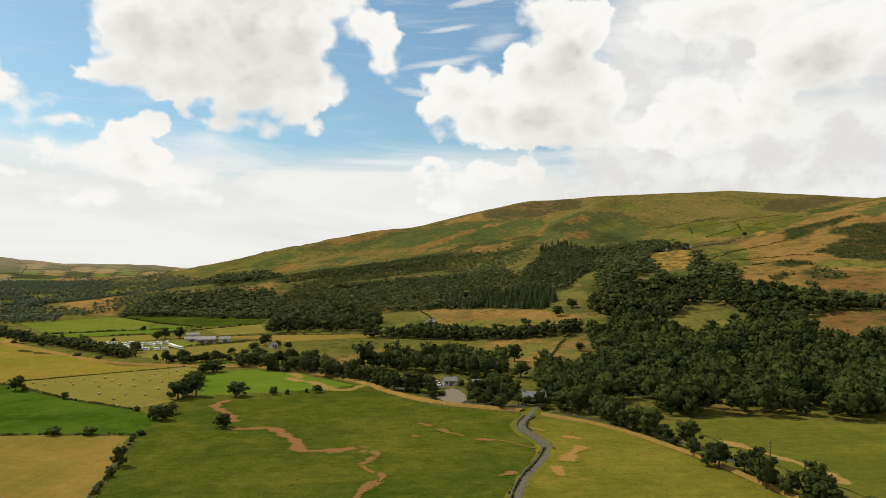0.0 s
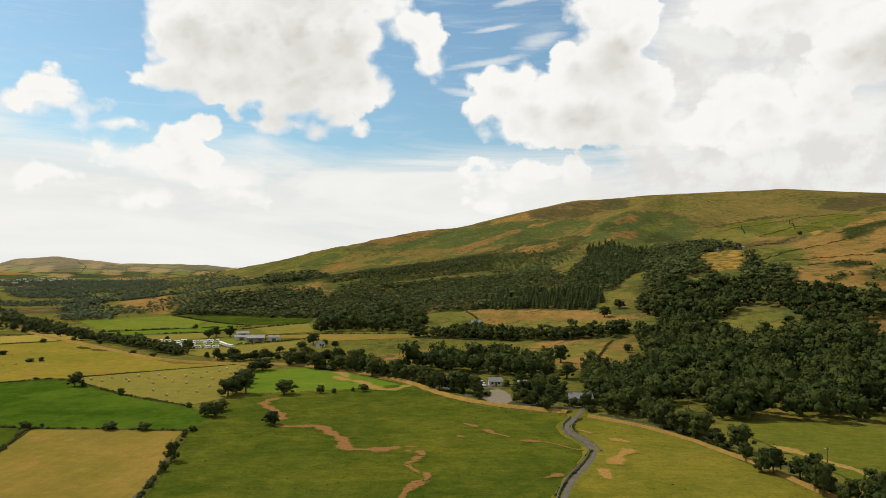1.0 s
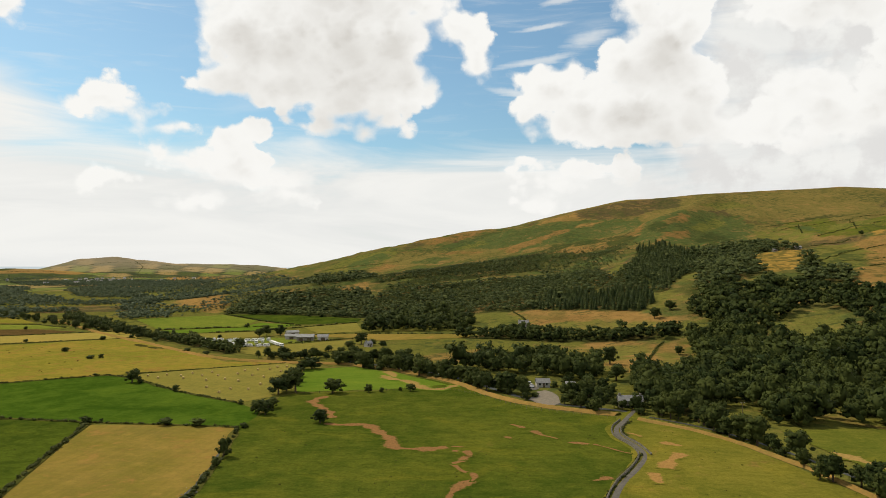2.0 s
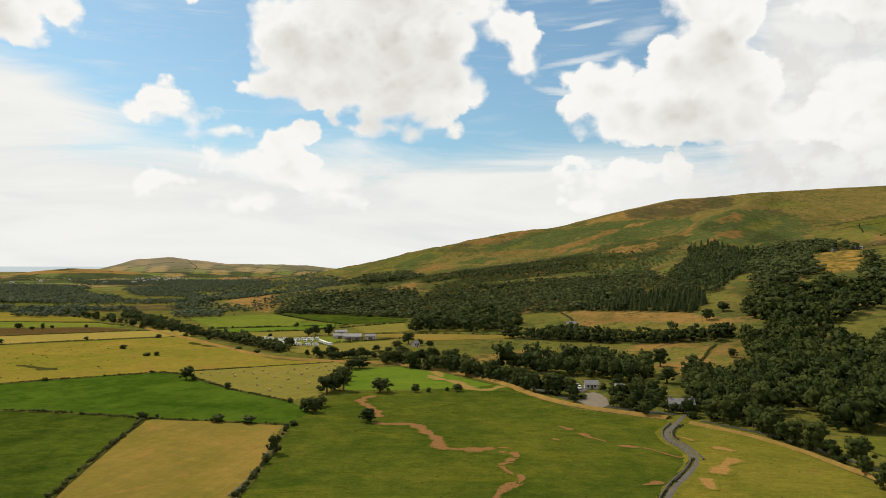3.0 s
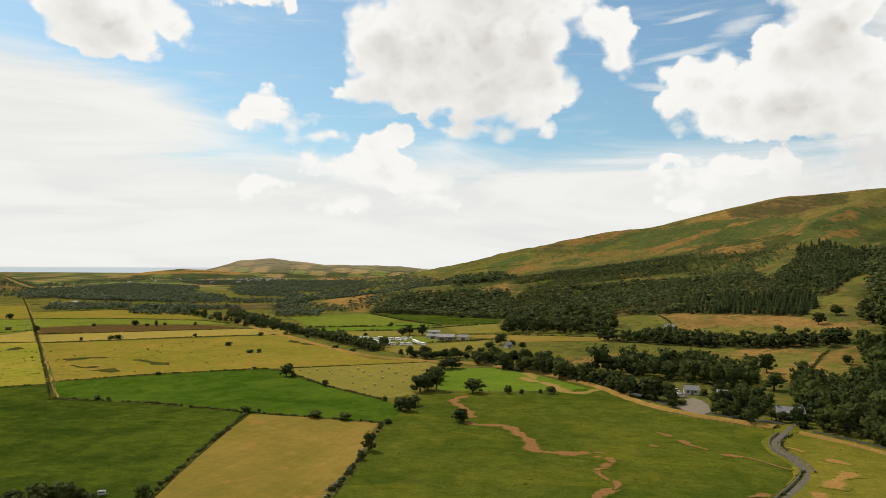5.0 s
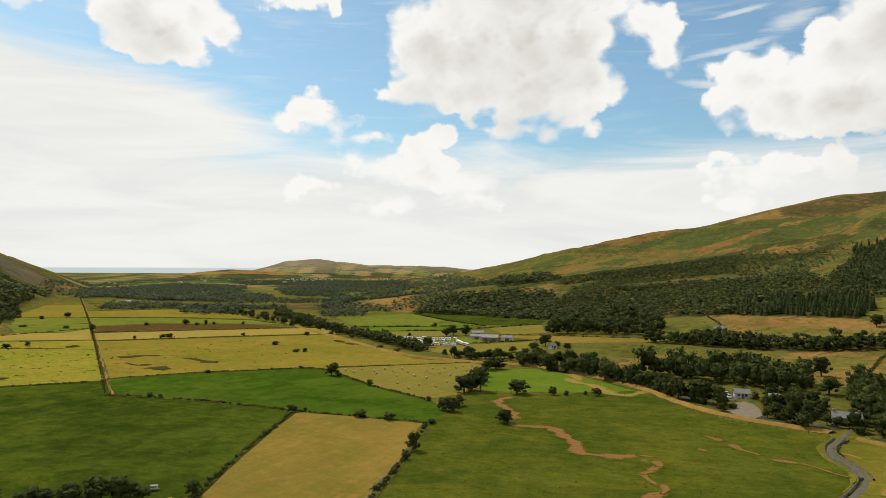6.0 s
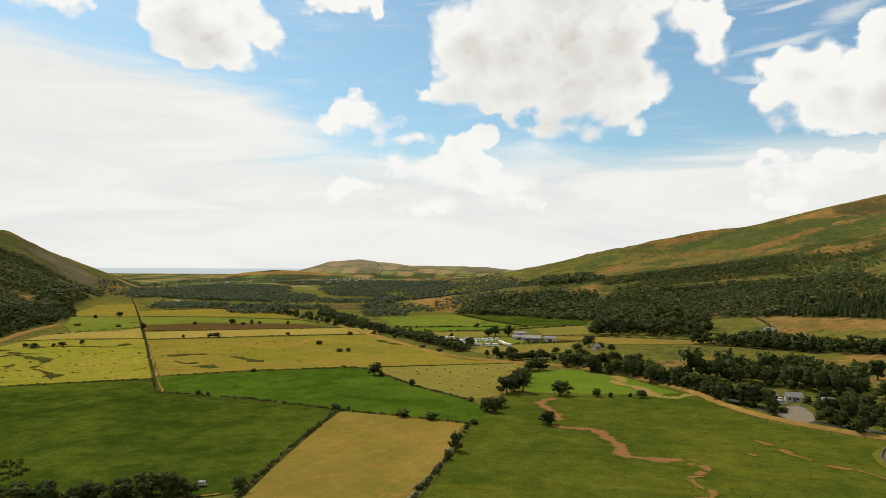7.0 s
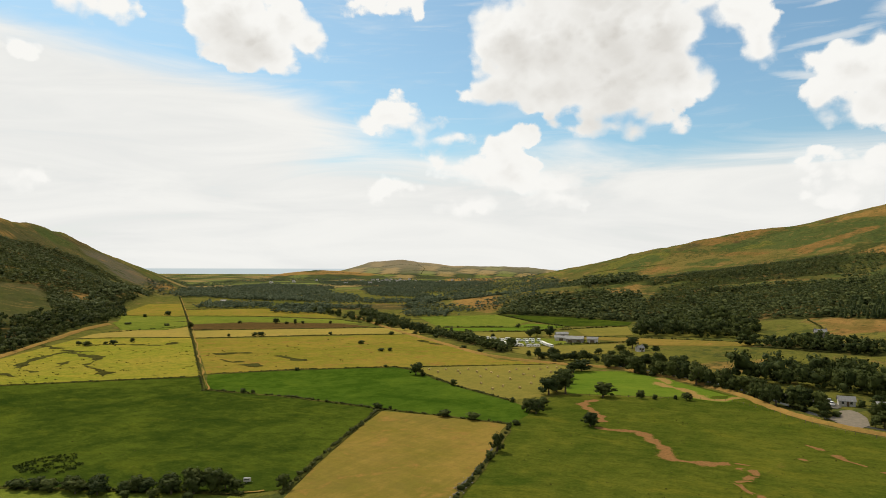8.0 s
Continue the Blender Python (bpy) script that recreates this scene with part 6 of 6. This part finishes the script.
def cottage(x, y, turn, length, width, tall, group, walls=None, roof=None, label="white rendered house with a grey slate roof", chimneys=2):
    ob = new("house")
    rise = width * 0.36
    part("wall", shell(length, width, tall, rise), walls or render_wall, ob)
    top = part("roof", gable_roof(length, width, tall, rise), roof or slate, ob)
    for i in range(chimneys):
        part("chimney", box(0.9, 0.7, 1.5, ((i * 2 - 1) * (length / 2 - 0.6), 0, tall + rise - 0.5), 0.05), dry_stone, top)
    n = max(2, int(length / 3))
    for side in (-1, 1):
        for i in range(n):
            w = part("window", box(1.0, 0.08, 1.2, ((i + 0.5) * length / n - length / 2, side * (width / 2 + 0.03), tall * 0.45)), glass, ob)
            part("sill", box(1.2, 0.16, 0.1, ((i + 0.5) * length / n - length / 2, side * (width / 2 + 0.05), tall * 0.45 - 0.1)), dry_stone, w)
    part("door", box(1.0, 0.1, 2.0, (0.3, -width / 2 - 0.04, 0)), timber, ob)
    ob.matrix_basis = pose(x, y, float(height(x, y)), 0, 0, turn)
    return tagged(ob, label, "house", group)


def barn(x, y, turn, length, width, tall, roof, walls, label):
    ob = new("barn")
    rise = width * 0.2
    part("wall", shell(length, width, tall, rise), walls, ob)
    part("roof", gable_roof(length, width, tall, rise, 0.5, 0.12), roof, ob)
    for i in range(max(1, int(length / 6))):
        d = part("barn_door", box(3.2, 0.12, tall * 0.75, ((i + 0.5) * length / max(1, int(length / 6)) - length / 2, -width / 2 - 0.05, 0)), timber, ob)
        part("rail", box(3.6, 0.1, 0.15, ((i + 0.5) * length / max(1, int(length / 6)) - length / 2, -width / 2 - 0.14, tall * 0.76)), steel, d)
    ob.matrix_basis = pose(x, y, float(height(x, y)), 0, 0, turn)
    return tagged(ob, label, "barn", "farm buildings")


cottage(40, 313, 4, 10.0, 5.0, 3.0, "houses", dry_stone, slate, "grey stone cottage with pale slate roof by the bridge")
cottage(-11, 645, 10, 9, 6, 4.5, "houses", dry_stone, slate, "small grey stone house below a hill pasture")
cottage(-122, 512, 50, 5, 4, 2.6, "houses", render_wall, slate, "small white gabled house beside a field tree")
cottage(350, 1012, 5, 9, 4.5, 2.6, "houses", render_wall, tin, "long pale roofed farmhouse on the hillside")
cottage(318, 1004, 20, 6, 4, 2.6, "houses", dry_stone, slate, "small stone farm building on the hillside")
cottage(-868, 838, 30, 9, 4.5, 2.6, "houses", render_wall, tin, "white farm building at a wood's edge")
barn(-181, 546, 12, 13, 9, 3.2, tin, dry_stone, "wide barn with a pale grey sheet roof")
barn(-195, 553, 18, 10, 6, 2.8, tin, render_wall, "long white shed with a pale sheet roof")
barn(-168, 550, 14, 8, 7, 3.2, slate, render_wall, "dark roofed barn with a pale gable")
barn(-203, 577, 35, 10, 6, 3.5, tin, render_wall, "white shed behind the farm trees")
cottage(3.5, 358, 8, 6.5, 4.6, 2.3, "houses", render_wall, slate, "low white workshop with a grey roof beside a gravel yard", 0)
barn(17, 358, 4, 4, 3, 2.2, tin, timber, "small shed with a pale roof in the trees")
barn(22.5, 354, -10, 4.5, 2.6, 1.8, slate, timber, "low dark shed beside a yard")
for x, y in ((-1598, 2323), (-1646, 2426), (-1514, 2262), (-1618, 2450), (-1669, 2562), (-1530, 2382), (-1576, 2487), (-1502, 2405), (-1610, 2615), (-1418, 2104), (-1442, 2199), (-1416, 2220), (-1573, 2212), (-1469, 2433), (-1354, 1952), (-1416, 1902), (-1340, 2409), (-1409, 2632), (-1410, 2791), (-1706, 1980), (-1833, 2264), (-1655, 1807)):
    cottage(x, y, dice.uniform(0, 180), dice.uniform(9, 16), dice.uniform(6, 8), dice.uniform(3.5, 5.5), "village houses")


for name, mat, ring, label in (
        ("gravel_yard", gravel, ((-2.9, 321.9), (0.9, 342.6), (4.7, 346.9), (7.8, 342), (10.4, 331.7), (10.8, 316.4), (7.9, 309.4), (3.5, 311.5), (0.2, 315.3)), "pale grey gravel yard beside the flood bank"),
        ("car_park", tarmac, ((-30, 384), (-16, 370), (-6.5, 367), (-1, 363), (2, 352), (0.2, 347), (-3.7, 347), (-10, 350), (-20, 362), (-33, 376)), "pale tarmac car park between trees")):
    field(name, mat, ring, label)


# ---- vehicles ----
def wheel(parent, x, y, r=0.32):
    bm = bmesh.new()
    bmesh.ops.create_cone(bm, cap_ends=True, segments=12, radius1=r, radius2=r, depth=0.2, matrix=Matrix.Translation((x, y, r)) @ Matrix.Rotation(math.pi / 2, 4, "X"))
    w = part("wheel", bm, rubber, parent)
    bm = bmesh.new()
    bmesh.ops.create_cone(bm, cap_ends=True, segments=10, radius1=r * 0.55, radius2=r * 0.55, depth=0.22, matrix=Matrix.Translation((x, y, r)) @ Matrix.Rotation(math.pi / 2, 4, "X"))
    part("rim", bm, steel, w)


def make_caravan():
    ob = new("caravan")
    bm = box(5.0, 2.1, 1.9, (0, 0, 0.45), 0.28)
    for v in bm.verts:
        if v.co.z > 1.6 and v.co.x > 2.0:
            v.co.x -= 0.45
    part("body", bm, panel, ob)
    for sx, sy, x, y in ((1.3, 0.05, -1.2, 1.06), (1.3, 0.05, 1.0, 1.06), (1.3, 0.05, -1.2, -1.06), (1.0, 0.05, 1.2, -1.06), (0.05, 1.5, -2.52, 0)):
        part("window", box(sx, sy, 0.6, (x, y, 1.35)), glass, ob)
    part("door", box(0.6, 0.05, 1.7, (0.2, -1.06, 0.6)), render_wall, ob)
    part("drawbar", box(1.3, 0.12, 0.12, (3.3, 0, 0.42)), steel, ob)
    part("roof_vent", box(0.5, 0.5, 0.12, (0.3, 0, 2.34), 0.03), panel, ob)
    wheel(ob, 0, 1.0), wheel(ob, 0, -1.0)
    return tagged(ob, "white touring caravan parked on the camp site grass", "caravan", "caravans on the camp site")


first_caravan = []


def caravan(x, y, turn):
    m = pose(x, y, float(height(x, y)) + 0.12, 0, 0, turn)
    if first_caravan:
        copy_thing(first_caravan[0], m)
    else:
        first_caravan.append(make_caravan())
        first_caravan[0].matrix_basis = m


for x, y in ((-255, 525), (-249, 528), (-244, 529), (-228, 511), (-232, 531), (-222, 513), (-219, 515), (-211, 495), (-221, 527), (-206, 494), (-216, 529), (-210, 517), (-199, 495), (-213, 535), (-207, 522), (-194, 497), (-208, 537), (-222, 502), (-216, 510), (-234, 523)):
    caravan(x, y, dice.choice((10, 20, 95, 105, 60)))
for x, y in ((-199, 520), (-196, 516), (-194, 513), (-192, 510), (-189, 506), (-186, 503), (-184, 501)):
    caravan(x, y, 125)


car_white = plain("white_car_paint", (0.70, 0.70, 0.70), (0.76, 0.76, 0.76), 0.25, 1.0, 0.0, gloss=0.6)
car_grey = plain("silver_car_paint", (0.30, 0.31, 0.32), (0.36, 0.37, 0.38), 0.3, 1.0, 0.0, gloss=0.6)
car_blue = plain("blue_car_paint", (0.03, 0.06, 0.14), (0.04, 0.08, 0.17), 0.25, 1.0, 0.0, gloss=0.6)


def car(x, y, turn, paint):
    ob = new("car")
    part("body", box(4.2, 1.7, 0.75, (0, 0, 0.3), 0.16), paint, ob)
    bm = box(2.3, 1.5, 0.6, (-0.2, 0, 1.0), 0.1)
    for v in bm.verts:
        if v.co.z > 1.35:
            v.co.x = v.co.x * 0.75 - 0.05
    cabin = part("cabin", bm, glass, ob)
    part("roof", box(1.5, 1.3, 0.06, (-0.2, 0, 1.58), 0.02), paint, cabin)
    for wx in (-1.3, 1.3):
        for wy in (-0.8, 0.8):
            wheel(ob, wx, wy, 0.3)
    ob.matrix_basis = pose(x, y, float(height(x, y)) + 0.2, 0, 0, turn)
    names = {car_white: "white", car_grey: "silver grey", car_blue: "dark blue"}
    tagged(ob, names[paint] + " car parked on pale tarmac between trees", "car", "parked cars")


for x, y in ((-28, 377), (-26, 375), (-13, 368), (-10, 366), (-8, 367), (-3, 361), (-2, 354)):
    car(x, y, dice.choice((15, 100, 60)), dice.choice((car_white, car_grey, car_blue)))

for spot in ((36, 306, 5.0, 4.6), (40, 305, 5.0, 4.2), (33, 309, 4.6, 4.4), (45, 306, 4.0, 4.0), (9.5, 356, 4, 3.5), (-4.5, 321, 4.5, 4), (12.5, 314, 4, 3.6), (13, 342, 5, 4), (15, 335, 5, 5), (-4.5, 336, 5, 6), (-4.5, 328, 5, 5), (13, 324, 4, 3.2), (20, 340, 6, 6), (24, 332, 6, 5.5), (28, 322, 5, 5), (16, 362, 7, 6), (26, 358, 8, 8)):
    plant(*spot, "trees round the yard", "bushy green tree beside the gravel yard and cottage")


def trailer(x, y, turn):
    ob = new("livestock_trailer")
    part("body", box(2.6, 1.6, 1.3, (0, 0, 0.5), 0.08), render_wall, ob)
    part("roof", box(2.7, 1.7, 0.08, (0, 0, 1.8), 0.02), tin, ob)
    part("vent", box(2.0, 0.05, 0.25, (0, -0.82, 1.3)), glass, ob)
    part("drawbar", box(1.0, 0.1, 0.1, (1.7, 0, 0.5)), steel, ob)
    wheel(ob, 0, 0.85, 0.3), wheel(ob, 0, -0.85, 0.3)
    ob.matrix_basis = pose(x, y, 0.05, 0, 0, turn) @ Matrix.Scale(0.72, 4)
    tagged(ob, "small white livestock trailer parked beside bushes", "trailer")


trailer(-142, 148, 30)
for line, wide in ((((-133, 145), (-136, 141), (-140, 137)), 0.5),):
    ribbon("worn_track", line, ((-wide, 0.225), (0, 0.235), (wide, 0.225)), straw, 1.0, 0.4, label="short worn path of bare pale earth", category="track")


def bale_roll(x, y):
    """A round straw bale lying on its curved side."""
    ob = new("round_bale")
    bm = bmesh.new()
    bmesh.ops.create_cone(bm, cap_ends=True, segments=14, radius1=0.65, radius2=0.65, depth=1.2, matrix=Matrix.Translation((0, 0, 0.62)) @ Matrix.Rotation(math.pi / 2, 4, "X"))
    bmesh.ops.bevel(bm, geom=[e for e in bm.edges if abs(e.verts[0].co.y - e.verts[1].co.y) < 0.01], offset=0.08, segments=1, affect="EDGES")
    part("roll", bm, straw_bale, ob)
    ob.matrix_basis = pose(x, y, 0.08, 0, 0, dice.uniform(0, 180)) @ Matrix.Scale(0.85, 4)
    tagged(ob, "round straw bale lying on cut meadow grass", "bale", "bales in the meadow")


for x, y in ((-205, 357), (-196, 351), (-197, 362), (-188, 360), (-183, 353), (-186, 369), (-177, 362), (-168, 348), (-177, 374), (-169, 364), (-160, 353), (-161, 371), (-151, 349), (-162, 383), (-151, 367), (-156, 387), (-143, 363), (-150, 390), (-149, 399), (-141, 383), (-144, 401), (-145, 326), (-136, 326), (-136, 341), (-146, 316), (-158, 328)):
    bale_roll(x, y)


def pole(x, y, turn, tall=9.0):
    ob = new("utility_pole")
    v, f = limb((0, 0, -0.5), (0, 0, tall), 0.16, 0.10, 8)
    shaft = new("shaft", mesh_of("shaft", v, f, [timber]))
    shaft.parent = ob
    arm = part("crossarm", box(1.8, 0.12, 0.14, (0, 0, tall - 0.6)), timber, ob)
    for i in (-0.8, 0, 0.8):
        part("insulator", box(0.1, 0.1, 0.22, (i, 0, tall - 0.46), 0.02), panel, arm)
    ob.matrix_basis = pose(x, y, float(height(x, y)), 0, 0, turn)
    tagged(ob, "wooden utility pole with a short crossarm", "utility pole", "utility poles")


pole(103.4, 225.2, 20, 5.0), pole(82.8, 301.3, 20, 5.5)


def fence(line):
    """Posts with two wires."""
    ob = new("wire_fence")
    pts, way = along(line, 3.5)
    v, f = limb((0, 0, 0), (0, 0, 1.2), 0.07, 0.06, 5)
    me = mesh_of("post", v, f, [timber])
    for x, y in pts:
        p = new("post", me)
        p.parent = ob
        p.location = (x, y, float(height(x, y)))
    for h in (0.6, 1.05):
        w = ribbon("wire", line, ((-0.008, h), (0, h + 0.012), (0.008, h)), timber, 3.5, kind="")
        w.parent = ob
    tagged(ob, "thin post and wire fence across the pasture", "fence", "field fences")


fence(((-110, 320), (-87, 328), (-65, 336), (-42, 343), (-21, 324)))
fence(((-20, 320), (-3, 301), (16, 292), (30, 287)))
